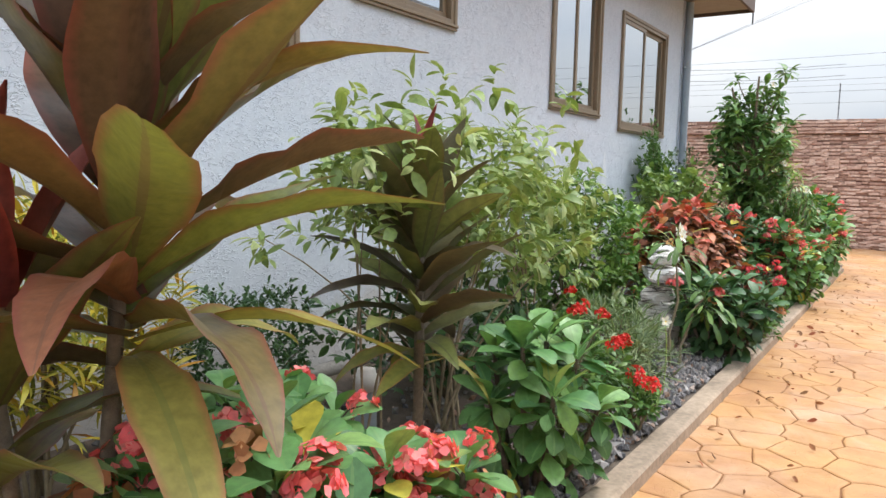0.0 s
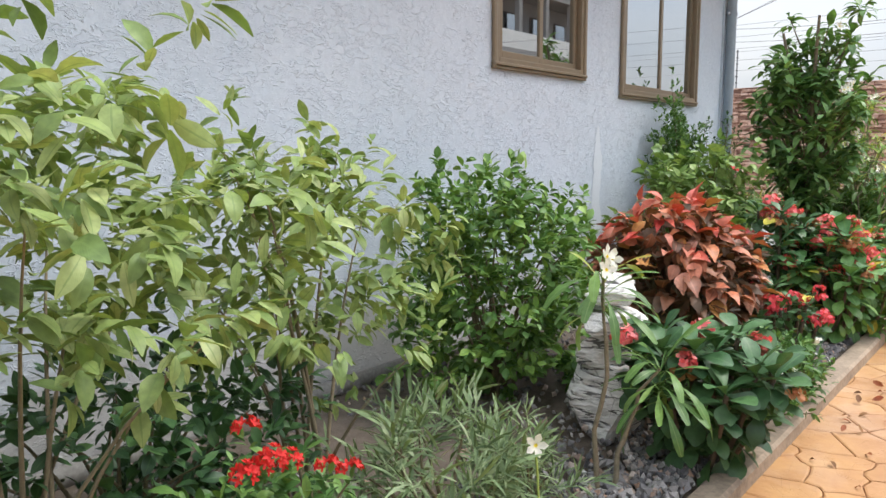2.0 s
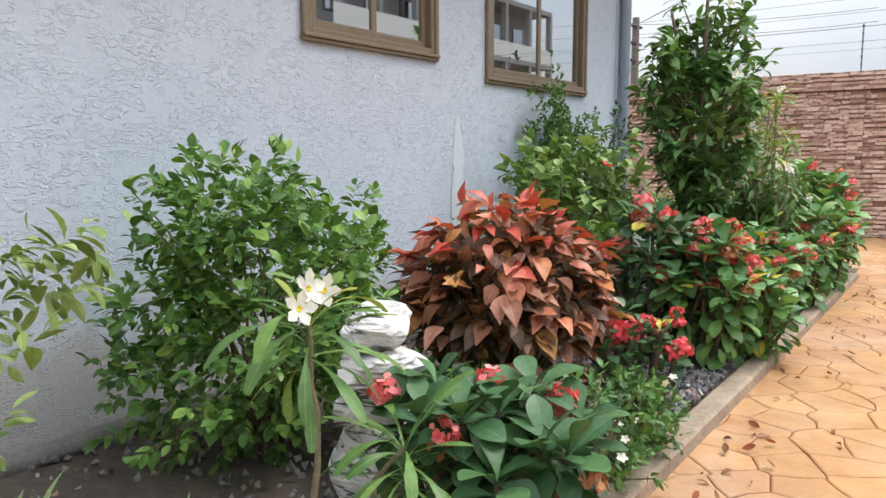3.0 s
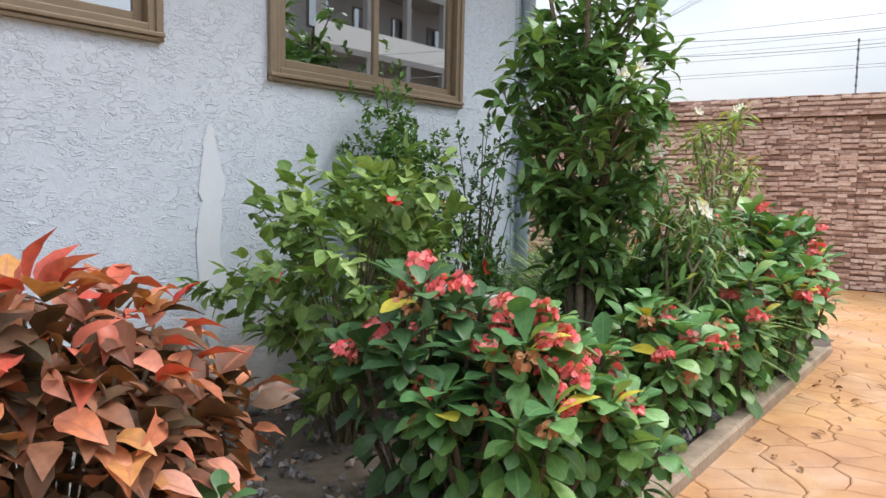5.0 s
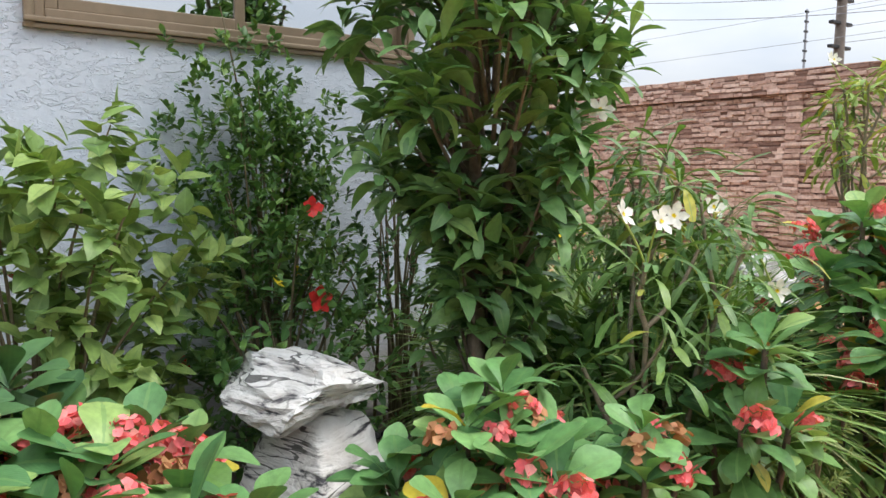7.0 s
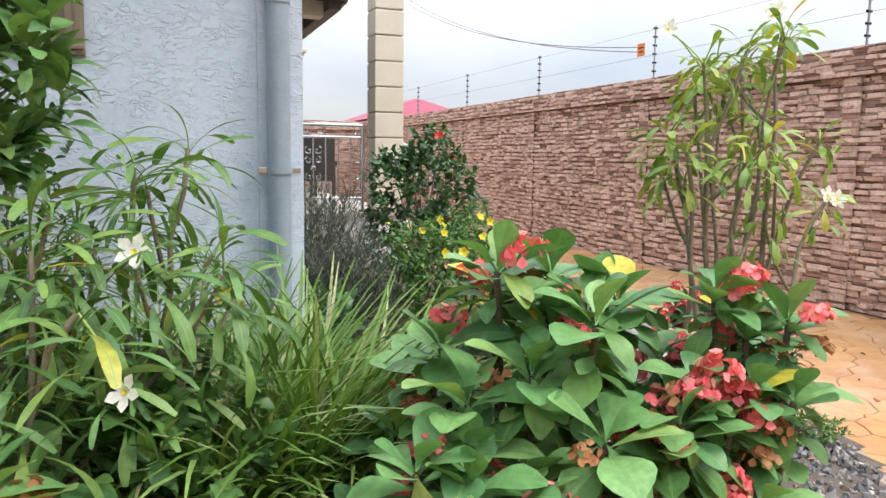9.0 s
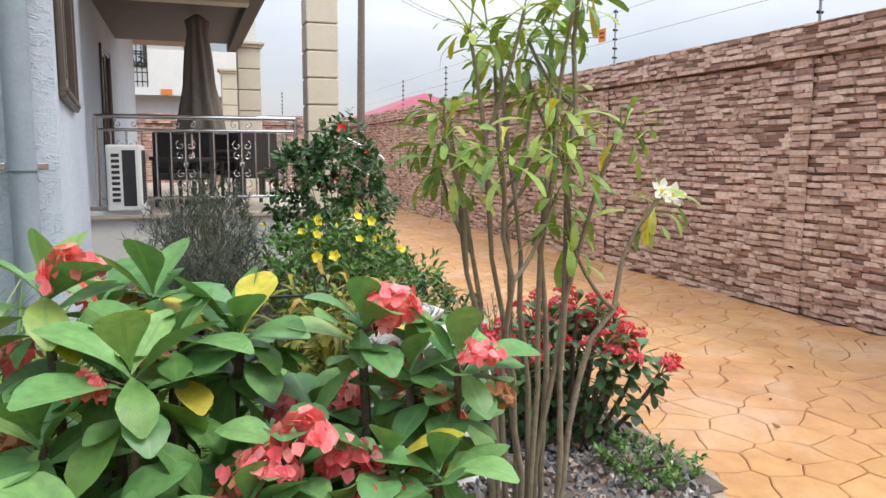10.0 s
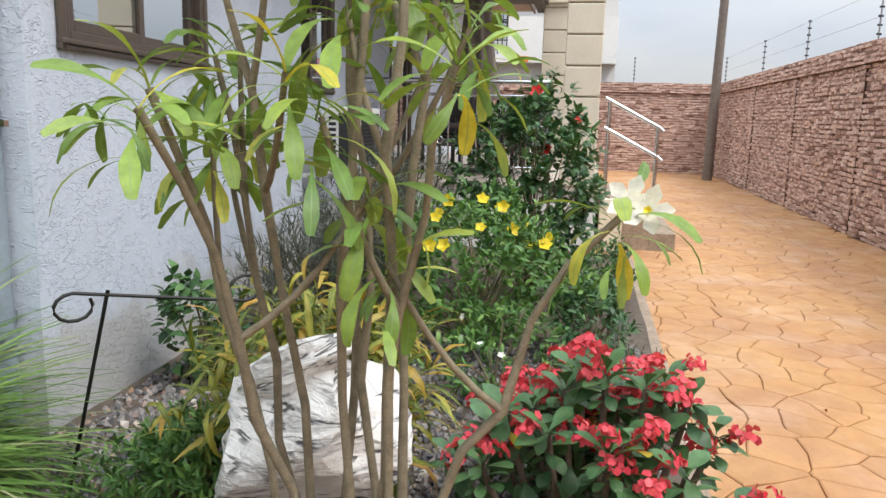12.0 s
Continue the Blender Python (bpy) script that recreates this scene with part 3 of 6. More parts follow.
def wall_run(name, along, a0, a1, t0, t1, z0, z1, holes, mat):
    """A wall along 'x' or 'y' from a0 to a1, between t0 and t1 in thickness, with openings (b0, b1, low, high)."""
    items = []
    cur = a0
    for b0, b1, lo, hi in sorted(holes):
        items += [(cur, b0, z0, z1), (b0, b1, z0, lo), (b0, b1, hi, z1)]
        cur = b1
    items.append((cur, a1, z0, z1))
    out = [(p, q, t0, t1, lo, hi) if along == "x" else (t0, t1, p, q, lo, hi) for p, q, lo, hi in items if q - p > 1e-3]
    return tagged(new(name, bm_mesh(name, boxes(out), mat)), kind="structure")


W0, W1, W2 = (2.45, 3.76, 1.98, 3.38), (7.32, 8.58, 2.05, 3.42), (9.28, 11.04, 1.95, 3.32)
WB = (4.3, 5.5, 2.5, 3.4)
W3, W4 = (-1.66, -0.24, 1.76, 3.2), (-8.2, -7.0, 1.72, 3.2)
# the second front is not quite square to the first
SECOND = Matrix.Translation((FX, YC, 0)) @ Matrix.Rotation(radians(4.87), 4, "Z")
wall_run("wall_first_front", "y", -9.0, YC - 0.22, FX - 0.22, FX, -0.1, H_WALL, [W0, WB, W1, W2], M_STUCCO)
wall_run("wall_second_front", "x", -3.72, 0.0, -0.22, 0.0, -0.1, H_WALL, [W3], M_STUCCO).matrix_basis = SECOND
wall_run("wall_recess_side", "y", RY, 11.51, -6.95, -6.75, -0.1, H_WALL, [], M_STUCCO)
wall_run("wall_recess", "x", -18.0, -6.6, RY - 0.2, RY, -0.1, H_WALL, [W4, (-11.8, -10.6, 0.8, 2.9)], M_STUCCO)
wall_run("wall_house_back", "y", -9.0, RY - 0.2, -18.2, -18.0, -0.1, H_WALL, [], M_PLASTER)
wall_run("wall_house_end", "x", -18.0, FX - 0.22, -9.2, -9.0, -0.1, H_WALL, [], M_PLASTER)
# added interior shell behind the glass, coloured near black as an unlit room
wall_run("wall_dark_backing", "y", -9.0, RY - 0.2, -7.0, -6.9, 0.0, H_WALL, [], M_DARK)
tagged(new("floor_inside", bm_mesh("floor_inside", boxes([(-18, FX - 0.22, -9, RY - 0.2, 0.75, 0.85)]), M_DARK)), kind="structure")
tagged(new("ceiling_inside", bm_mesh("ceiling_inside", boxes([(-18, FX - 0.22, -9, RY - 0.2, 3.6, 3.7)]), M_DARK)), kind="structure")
# pale filled patch on the first front, with a ragged outline
bm = bmesh.new()
pts = []
for i in range(90):
    a = 2 * math.pi * i / 90
    rag = 1 + 0.7 * noise.noise((math.cos(a) * 2.5, math.sin(a) * 5, 5)) + 0.35 * noise.noise((math.cos(a) * 9, math.sin(a) * 16, 2))
    pts.append(bm.verts.new((FX + 0.004, 8.88 + 0.07 * math.cos(a) * rag, 1.05 + 0.6 * math.copysign(abs(math.sin(a)) ** 0.7, math.sin(a)) * (1 + 0.06 * noise.noise((math.cos(a) * 6, 0, 3))))))
bm.faces.new(pts)
tagged(new("wall_patch", bm_mesh("wall_patch", bm, M_PATCH)), kind="structure")

# roof: soffit, fascia and sloping sheet
roof = thing("roof", (0, 0, H_EAVE), "low dark brown hipped roof with wide eaves over the white house", "roof", kind="structure")
part("soffit", bm_mesh("soffit", boxes([(-18.6, FX + 0.75, -9.6, YC + 0.8, 0.0, 0.05)]), M_SOFFIT), roof)
part("fascia", bm_mesh("fascia", boxes([(FX + 0.752, FX + 0.79, -9.6, YC + 0.84, -0.05, 0.16), (-18.6, FX + 0.75, YC + 0.802, YC + 0.84, -0.05, 0.16)]), M_BROWN), roof)
bm = bmesh.new()
rv = [bm.verts.new(p) for p in ((-18.6, -9.6, 0.06), (FX + 0.75, -9.6, 0.06), (FX + 0.75, YC + 0.8, 0.06), (-18.6, YC + 0.8, 0.06), (-10.8, -3, 2.2), (-10.8, 5.5, 2.2))]
for f in ((0, 1, 4), (1, 2, 5, 4), (2, 3, 5), (3, 0, 4, 5)):
    bm.faces.new([rv[i] for i in f])
part("roof_sheet", bm_mesh("roof_sheet", bm, M_BROWN), roof)
part("bracket", bm_mesh("bracket", boxes([(FX + 0.70, FX + 0.72, YC + 0.85, YC + 1.15, 0.0, 0.03), (FX + 0.70, FX + 0.72, YC + 1.12, YC + 1.15, -0.16, 0.0)]), M_BLACK), roof)


def window(name, w, h, m, trim, sash, label):
    """A two-pane sliding window. Local X along the wall, Y outwards, Z up, origin at the lower corner of the opening."""
    ob = thing(name, (0, 0, 0), label, "window", kind="structure")
    ob.matrix_basis = m
    g = 0.05
    part("window_frame", bm_mesh("window_frame", boxes([(-0.01, g, -0.10, 0.020, 0, h), (w - g, w + 0.01, -0.10, 0.020, 0, h), (g, w - g, -0.10, 0.020, h - g, h), (g, w - g, -0.10, 0.020, 0, g)], 0.006), trim), ob)
    part("window_surround", bm_mesh("window_surround", boxes([(-0.028, 0.014, 0.002, 0.034, -0.03, h + 0.03), (w - 0.014, w + 0.028, 0.002, 0.034, -0.03, h + 0.03), (0.014, w - 0.014, 0.002, 0.034, h - 0.014, h + 0.03)], 0.014), trim), ob)
    part("window_sill", bm_mesh("window_sill", boxes([(-0.030, w + 0.030, 0.002, 0.030, -0.034, -0.012), (-0.028, w + 0.028, 0.002, 0.042, -0.011, 0.012)], 0.006), trim), ob)
    mid = w * 0.52
    for i, (a, b, y) in enumerate(((g, mid + 0.035, -0.055), (mid - 0.03, w - g, -0.02))):
        s = 0.048
        sa = part("sash", bm_mesh("sash", boxes([(a, a + s, y, y + 0.03, g, h - g), (b - s, b, y, y + 0.03, g, h - g), (a + s, b - s, y, y + 0.03, g, g + s), (a + s, b - s, y, y + 0.03, h - g - s, h - g)], 0.004), sash), ob)
        p = part("pane", bm_mesh("pane", boxes([(a + s, b - s, y + 0.011, y + 0.017, g + s, h - g - s)]), M_GLASS), sa)
        p.visible_shadow = False
    return ob


def window_first(n, hole, trim):
    y0, y1, z0, z1 = hole
    m = Matrix.Translation((FX, y1, z0)) @ Matrix.Rotation(radians(-90), 4, "Z")
    return window("window_%d" % n, y1 - y0, z1 - z0, m, trim, M_ALU, "bronze aluminium two-pane sliding window with mirrored glass")


def window_second(n, hole, y, trim):
    x0, x1, z0, z1 = hole
    m = (Matrix.Identity(4) if y else SECOND) @ Matrix.Translation((x0, y, z0))
    return window("window_%d" % n, x1 - x0, z1 - z0, m, trim, M_ALU_D, "dark bronze sliding window in the white side wall")


for n, hole in enumerate((W0, W1, W2, WB)):
    window_first(n + 1, hole, M_ALU)
window_second(7, W3, 0, M_ALU_D)
window_second(5, W4, RY, M_ALU_D)
window_second(6, (-11.8, -10.6, 0.8, 2.9), RY, M_ALU_D)

# ---- perimeter walls ----
POSTS = [-1.55 - 3.45 * i for i in range(-2, 6)] + [EX + 0.25]


def strips(a0, a1, z0, z1, rng):
    """Courses of split stone between two ends, ledges over recessed fillers: (a, b, low, high, depth, ledge)."""
    out, z, k = [], z0, 0
    while z < z1 - 0.012:
        k += 1
        ledge = k % 2 == 1
        h = min((0.043 if ledge else 0.031) * rng.uniform(0.92, 1.08), z1 - z)
        a = a0
        while a < a1 - 0.01:
            b = min(a1, a + rng.choice((0.13, 0.19, 0.26)) * rng.uniform(0.8, 1.2))
            if a1 - b < 0.05:
                b = a1
            rise = rng.uniform(-0.009, 0.009)
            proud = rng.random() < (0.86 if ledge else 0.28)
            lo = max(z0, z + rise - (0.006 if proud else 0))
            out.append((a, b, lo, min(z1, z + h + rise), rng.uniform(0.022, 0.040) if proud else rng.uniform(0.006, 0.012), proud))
            a = b
        z += h
    return out


def strip_shape(length, h, d, skew=0.0):
    """One split stone with a broken, bellied front and slanting ends, open at the back. Runs along +X, front at -Y."""
    c, m = 0.005, length * 0.5
    e = max(-0.3 * length, min(0.3 * length, skew))
    V = [(0.001, 0, 0), (m, 0, -0.002), (length - 0.001, 0, 0), (length - 0.001, 0, h - 0.002), (m, 0, h), (0.001, 0, h - 0.002),
         (c + max(0, e), -d * 0.7, c), (m, -d, c * 0.6), (length - c, -d * 0.8, c), (length - c + min(0, e), -d * 0.9, h - c), (m + e * 0.5, -d * 0.85, h - c * 0.5), (c, -d * 0.75, h - c)]
    Q = [(6, 7, 10, 11), (7, 8, 9, 10), (0, 1, 7, 6), (1, 2, 8, 7), (3, 4, 10, 9), (4, 5, 11, 10), (2, 3, 9, 8), (5, 0, 6, 11)]
    return V, Q


def clad(owner, runs, place, near):
    """Stones on a wall: single parts in the near stretch, the rest joined. place(a, depth, z) gives the spot."""
    heaps, shared, single = {True: Heap(), False: Heap()}, {}, 0
    rng = random.Random(9)
    for (a, b, lo, hi, d, ledge, back) in runs:
        if near and near[0] < a < near[1] and near[2] < lo < near[3] and single < 290:
            key = (round((b - a) / 0.03), round((hi - lo) / 0.008), round(d / 0.006), ledge, rng.choice((-0.03, 0.02)))
            if key not in shared:
                V, Q = strip_shape(max(0.03, key[0] * 0.03 - 0.002), max(0.014, key[1] * 0.008), max(0.006, key[2] * 0.006), key[4])
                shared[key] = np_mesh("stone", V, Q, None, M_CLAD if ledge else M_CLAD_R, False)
            part("stone", shared[key], owner, "", place(a, back, lo))
            single += 1
        else:
            V, Q = strip_shape(b - a, hi - lo, d, rng.uniform(-0.05, 0.05))
            M = place(a, back, lo)
            heaps[ledge].add(np.array([M @ Vector(v) for v in V]), Q)
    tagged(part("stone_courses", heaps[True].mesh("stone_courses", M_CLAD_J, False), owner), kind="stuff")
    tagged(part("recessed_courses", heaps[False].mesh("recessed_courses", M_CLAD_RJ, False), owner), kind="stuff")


def perimeter(name, a0, a1, place, core, near, posts):
    ob = thing(name, (0, 0, 0), "boundary wall clad in pinkish brown split stone strips", "wall", kind="structure")
    part("wall_core", bm_mesh("wall_core", boxes(core), M_CLAD_BACK), ob)
    rng = random.Random(5)
    runs = [(a, b, lo, hi, d, g, 0.0) for a, b, lo, hi, d, g in strips(a0, a1, 0.0, 2.36, rng)]
    runs += [(a, b, lo, hi, d * 0.8, g, 0.07) for a, b, lo, hi, d, g in strips(a0, a1, 2.36, H_FENCE, rng)]
    for p in posts:
        runs += [(a, b, lo, hi, d * 0.6, g, 0.035) for a, b, lo, hi, d, g in strips(p - 0.11, p + 0.11, 0.0, 2.36, rng)]
    clad(ob, runs, place, near)
    return ob


perimeter("wall_boundary", EX, 6.0, lambda a, back, z: Matrix.Translation((a, PY - back, z)),
          [(EX - 0.3, 6.2, PY + 0.001, PY + 0.25, -0.1, H_FENCE - 0.004), (EX, 6.0, PY - 0.069, PY, 2.355, H_FENCE - 0.008)] + [(p - 0.095, p + 0.095, PY - 0.034, PY, -0.1, 2.354) for p in POSTS], (-7.2, -3.6, 0.3, 1.9), POSTS)
perimeter("wall_boundary_end", 9.0, PY, lambda a, back, z: Matrix.Translation((EX + back, a, z)) @ Matrix.Rotation(radians(90), 4, "Z"),
          [(EX - 0.25, EX - 0.001, 9.0, PY, -0.1, H_FENCE - 0.004), (EX, EX + 0.069, 9.0, PY, 2.355, H_FENCE - 0.008)], None, [])
wall_run("wall_boundary_opposite", "y", -20.0, PY, 5.0, 5.2, -0.1, 2.4, [], plain("rendered_wall", (0.40, 0.30, 0.22), 0.85, 0, 0.15, 2, 0.003))

# ---- fixtures of the house ----
pipe = thing("downpipe", (FX + 0.075, 11.9, 0.0), "grey plastic downpipe clipped to the white wall corner", "pipe")
V, Q = tube([(0, 0, z) for z in np.linspace(0.05, 3.95, 12)], 0.055, 14)
part("pipe", np_mesh("pipe", V, Q, None, M_PIPE), pipe)
for z in (1.42, 3.0):
    V, Q = tube([(0, 0, z - 0.018), (0, 0, z + 0.018)], 0.062, 14)
    c = part("clip", np_mesh("clip", V, Q, None, M_PIPE), pipe)
    for bx in ((-0.012, 0.012, -0.1, -0.058, z - 0.014, z + 0.014), (-0.012, 0.012, 0.058, 0.1, z - 0.014, z + 0.014), (-0.072, -0.05, -0.03, 0.03, z - 0.012, z + 0.012)):
        part("clip_ear", bm_mesh("clip_ear", boxes([bx], 0.003), M_CHROME), c)
V, Q = tube([(0, 0, 2.2), (0, 0, 2.31)], 0.06, 14)
part("socket", np_mesh("socket", V, Q, None, M_PIPE), pipe)

drain = thing("drain_pipe", (FX + 0.09, 0, 0.11), "grey waste pipe lying along the foot of the wall", "pipe")
V, Q = tube([(0.004 * math.sin(y * 2), y, 0.01 * math.sin(y)) for y in np.arange(2.5, 11.6, 0.3)], 0.05, 10)
part("pipe", np_mesh("pipe", V, Q, None, M_DRAIN), drain)

stub = thing("pipe_stub", (-1.95, 3.05, 0.03), "grey standpipe with a white plastic cap in the bed", "pipe")
V, Q = tube([(0, 0, 0), (0, 0, 0.36)], 0.05, 12)
part("pipe", np_mesh("pipe", V, Q, None, M_PIPE), stub)
V, Q = tube([(0, 0, 0.36), (0, 0, 0.365), (0, 0, 0.425), (0, 0, 0.43), (0, 0, 0.455), (0, 0, 0.456)], (0.05, 0.06, 0.06, 0.045, 0.042, 0.001), 12)
part("cap", np_mesh("cap", V, Q, None, M_PVC), stub, "white screw cap")

ac = thing("air_conditioner", (-7.45, 11.84, 0.93), "white outdoor air conditioner unit on a wall bracket", "air conditioner")
part("casing", bm_mesh("casing", boxes([(-0.41, 0.41, 0, 0.30, 0.0, 0.62)], 0.02), M_ACW), ac)
part("grille_back", bm_mesh("grille_back", boxes([(-0.36, 0.24, 0.30, 0.304, 0.05, 0.57)]), M_DARK), ac)
for i in range(14):
    z = 0.07 + i * 0.036
    part("grille_bar", bm_mesh("grille_bar", boxes([(-0.36, 0.24, 0.305, 0.313, z, z + 0.007)]), M_BLACK), ac)
part("side_back", bm_mesh("side_back", boxes([(0.41, 0.4125, 0.02, 0.135, 0.07, 0.55)]), M_ACW), ac)
part("side_grille", bm_mesh("side_grille", boxes([(0.41, 0.414, 0.14, 0.255, 0.05, 0.57)]), M_DARK), ac, "dark side grille")
for i in range(9):
    z = 0.09 + i * 0.052
    part("side_slot", bm_mesh("side_slot", boxes([(0.4125, 0.415, 0.045, 0.115, z, z + 0.03)]), M_DARK), ac)
for bx in (-0.36, 0.32):
    part("bracket", bm_mesh("bracket", boxes([(bx, bx + 0.04, -0.31, 0.34, -0.04, 0), (bx, bx + 0.04, -0.34, -0.312, -0.2, 0.4)], 0.004), M_ACW), ac)

# ---- porch ----
PX, PF, PYF = -8.6, 0.78, 14.35
porch = thing("porch", (0, 0, 0), "raised porch with a tiled floor and pale plinth", "porch", kind="structure")
part("plinth", bm_mesh("plinth", boxes([(-18.0, PX - 0.02, RY, PYF, -0.1, PF - 0.05)]), M_PLASTER), porch)
part("floor_slab", bm_mesh("floor_slab", boxes([(-18.05, PX + 0.03, RY, PYF + 0.05, PF - 0.05, PF)], 0.008), plain("porch_tile", (0.52, 0.46, 0.38), 0.35, 0, 0.15, 6)), porch)
for i in range(3):
    part("step", bm_mesh("step", boxes([(-11.6, -9.4, PYF + 0.05 + 0.3 * i, PYF + 0.35 + 0.3 * i, -0.08, PF - 0.19 * (i + 1))], 0.008), M_CONC), porch)
part("side_wall", bm_mesh("side_wall", boxes([(-9.4, -9.2, PYF + 0.055, PYF + 0.32, -0.08, 0.60)], 0.008), M_CREAM), porch)
part("porch_ceiling", bm_mesh("porch_ceiling", boxes([(-13.3, -8.2, RY, 13.45, 3.36, 3.46)]), M_CEIL), porch)
part("beam", bm_mesh("beam", boxes([(PX - 0.25, PX, RY, 13.3, 3.18, 3.36)]), M_CREAM), porch)
part("side_beam", bm_mesh("side_beam", boxes([(-13.3, PX + 0.3, 13.3, 13.45, 3.22, 3.36)]), M_CEIL), porch)
part("eave_board", bm_mesh("eave_board", boxes([(-13.3, -8.2, 13.452, 13.5, 3.28, 3.52), (-8.2, -8.16, RY, 13.5, 3.30, 3.52)]), M_BROWN), porch)


def column(x, y, w, top, capital):
    ob = thing("porch_column", (x, y, PF), "square cream porch column scored into blocks", "column", "porch columns")
    n = int((top - PF) / 0.31)
    hb = (top - PF) / n
    for i in range(n):
        part("block", bm_mesh("block", boxes([(-w / 2, w / 2, -w / 2, w / 2, i * hb + 0.008, (i + 1) * hb - 0.008)], 0.012), M_CREAM), ob)
    part("core", bm_mesh("core", boxes([(-w / 2 + 0.02, w / 2 - 0.02, -w / 2 + 0.02, w / 2 - 0.02, 0, top - PF)]), M_JOINT), ob)
    if capital:
        part("capital", bm_mesh("capital", boxes([(-w / 2 - 0.03, w / 2 + 0.03, -w / 2 - 0.03, w / 2 + 0.03, top - PF, top - PF + 0.05), (-w / 2 - 0.07, w / 2 + 0.07, -w / 2 - 0.07, w / 2 + 0.07, top - PF + 0.052, top - PF + 0.11)], 0.012), M_CREAM), ob)


column(PX - 0.15, 14.13, 0.38, 4.6, False)
column(-13.0, 13.62, 0.38, 3.25, True)
column(-17.4, 13.55, 0.38, 3.25, True)


def scroll(cx, cz, r, turns=1.3, flip=1):
    t = np.linspace(0.15, 1, 14)
    a = t * turns * 2 * math.pi
    return np.stack([np.zeros(14), cx + flip * r * t * np.cos(a), cz + r * t * np.sin(a)], 1)


def railing(name, m, length):
    """A steel balustrade in its local YZ plane, from y = 0 to length."""
    ob = thing(name, (0, 0, 0), "polished steel porch balustrade with scrollwork", "railing")
    ob.matrix_basis = m
    for nm, z, r in (("top_rail", 1.10, 0.028), ("middle_rail", 0.95, 0.018), ("bottom_rail", 0.18, 0.018)):
        V, Q = tube([(0, 0, z), (0, length, z)], r, 10)
        part(nm, np_mesh(nm, V, Q, None, M_CHROME), ob)
    n = max(2, round(length / 0.155))
    for i in range(n + 1):
        y = length * i / n
        if i % 4 == 2:
            panel = part("scroll_panel", np_mesh("scroll_panel", *tube([(0, y, 0.18), (0, y, 0.95)], 0.012, 6), None, M_CHROME), ob)
            for z, r in ((0.78, 0.06), (0.66, 0.05), (0.45, 0.05), (0.33, 0.06)):
                for s in (-1, 1):
                    part("scroll", np_mesh("scroll", *tube(scroll(y + s * 0.055, z, r, 1.2, s), 0.0065, 5), None, M_CHROME), panel)
            part("rosette", bm_mesh("rosette", boxes([(-0.02, 0.02, y - 0.03, y + 0.03, 0.53, 0.59)], 0.014), M_CHROME), panel)
            for s in (-1, 1):
                part("scroll", np_mesh("scroll", *tube(scroll(y + s * 0.08, 1.02, 0.045, 1.2, s), 0.0065, 5), None, M_CHROME), panel)
        else:
            part("baluster", np_mesh("baluster", *tube([(0, y, 0.18), (0, y, 0.95)], 0.011, 6), None, M_CHROME), ob)
    for y in (0.0, length):
        part("post", np_mesh("post", *tube([(0, y, 0), (0, y, 1.12)], 0.025, 8), None, M_CHROME), ob)


railing("porch_railing", Matrix.Translation((PX - 0.06, RY + 0.1, PF)), 2.2)
railing("porch_railing", Matrix.Translation((-12.8, 14.2, PF)) @ Matrix.Rotation(radians(90), 4, "Z"), 4.6)
stair_rail = thing("stair_handrail", (-9.3, PYF + 0.05, 0.0), "polished steel stair handrail beside the porch steps", "railing")
for nm, z in (("upper_rail", 1.75), ("lower_rail", 1.42)):
    part(nm, np_mesh(nm, *tube([(0, 0, z), (0, 0.62, z - 0.32), (0, 0.66, z - 0.36)], 0.024, 8), None, M_CHROME), stair_rail)
for y, h in ((0.05, 1.72), (0.6, 1.43)):
    part("post", np_mesh("post", *tube([(0, y, 0.6), (0, y, h)], 0.022, 8), None, M_CHROME), stair_rail)

# closed parasol
par = thing("parasol", (-10.3, 12.75, PF), "closed taupe canvas parasol on a porch stand", "parasol")
part("pole", np_mesh("pole", *tube([(0, 0, 0.05), (0, 0, 2.5)], 0.022, 8), None, M_WICKER), par)
heap = Heap()
zz = np.linspace(0.95, 2.54, 18)
aa = np.linspace(0, 2 * math.pi, 40, endpoint=False)
prof = np.interp(zz, [0.95, 1.1, 1.6, 2.1, 2.3, 2.46, 2.54], [0.30, 0.27, 0.19, 0.15, 0.11, 0.14, 0.02])
V = [(p * (1 + 0.22 * math.cos(8 * a + z * 2)) * math.cos(a), p * (1 + 0.22 * math.cos(8 * a + z * 2)) * math.sin(a), z) for z, p in zip(zz, prof) for a in aa]
Q = [(i * 40 + j, i * 40 + (j + 1) % 40, (i + 1) * 40 + (j + 1) % 40, (i + 1) * 40 + j) for i in range(17) for j in range(40)]
part("canopy", np_mesh("canopy", V, Q, None, M_FABRIC), par, "folded taupe canopy")
part("base_plate", bm_mesh("base_plate", boxes([(-0.25, 0.25, -0.25, 0.25, 0, 0.06)], 0.02), M_WICKER), par)


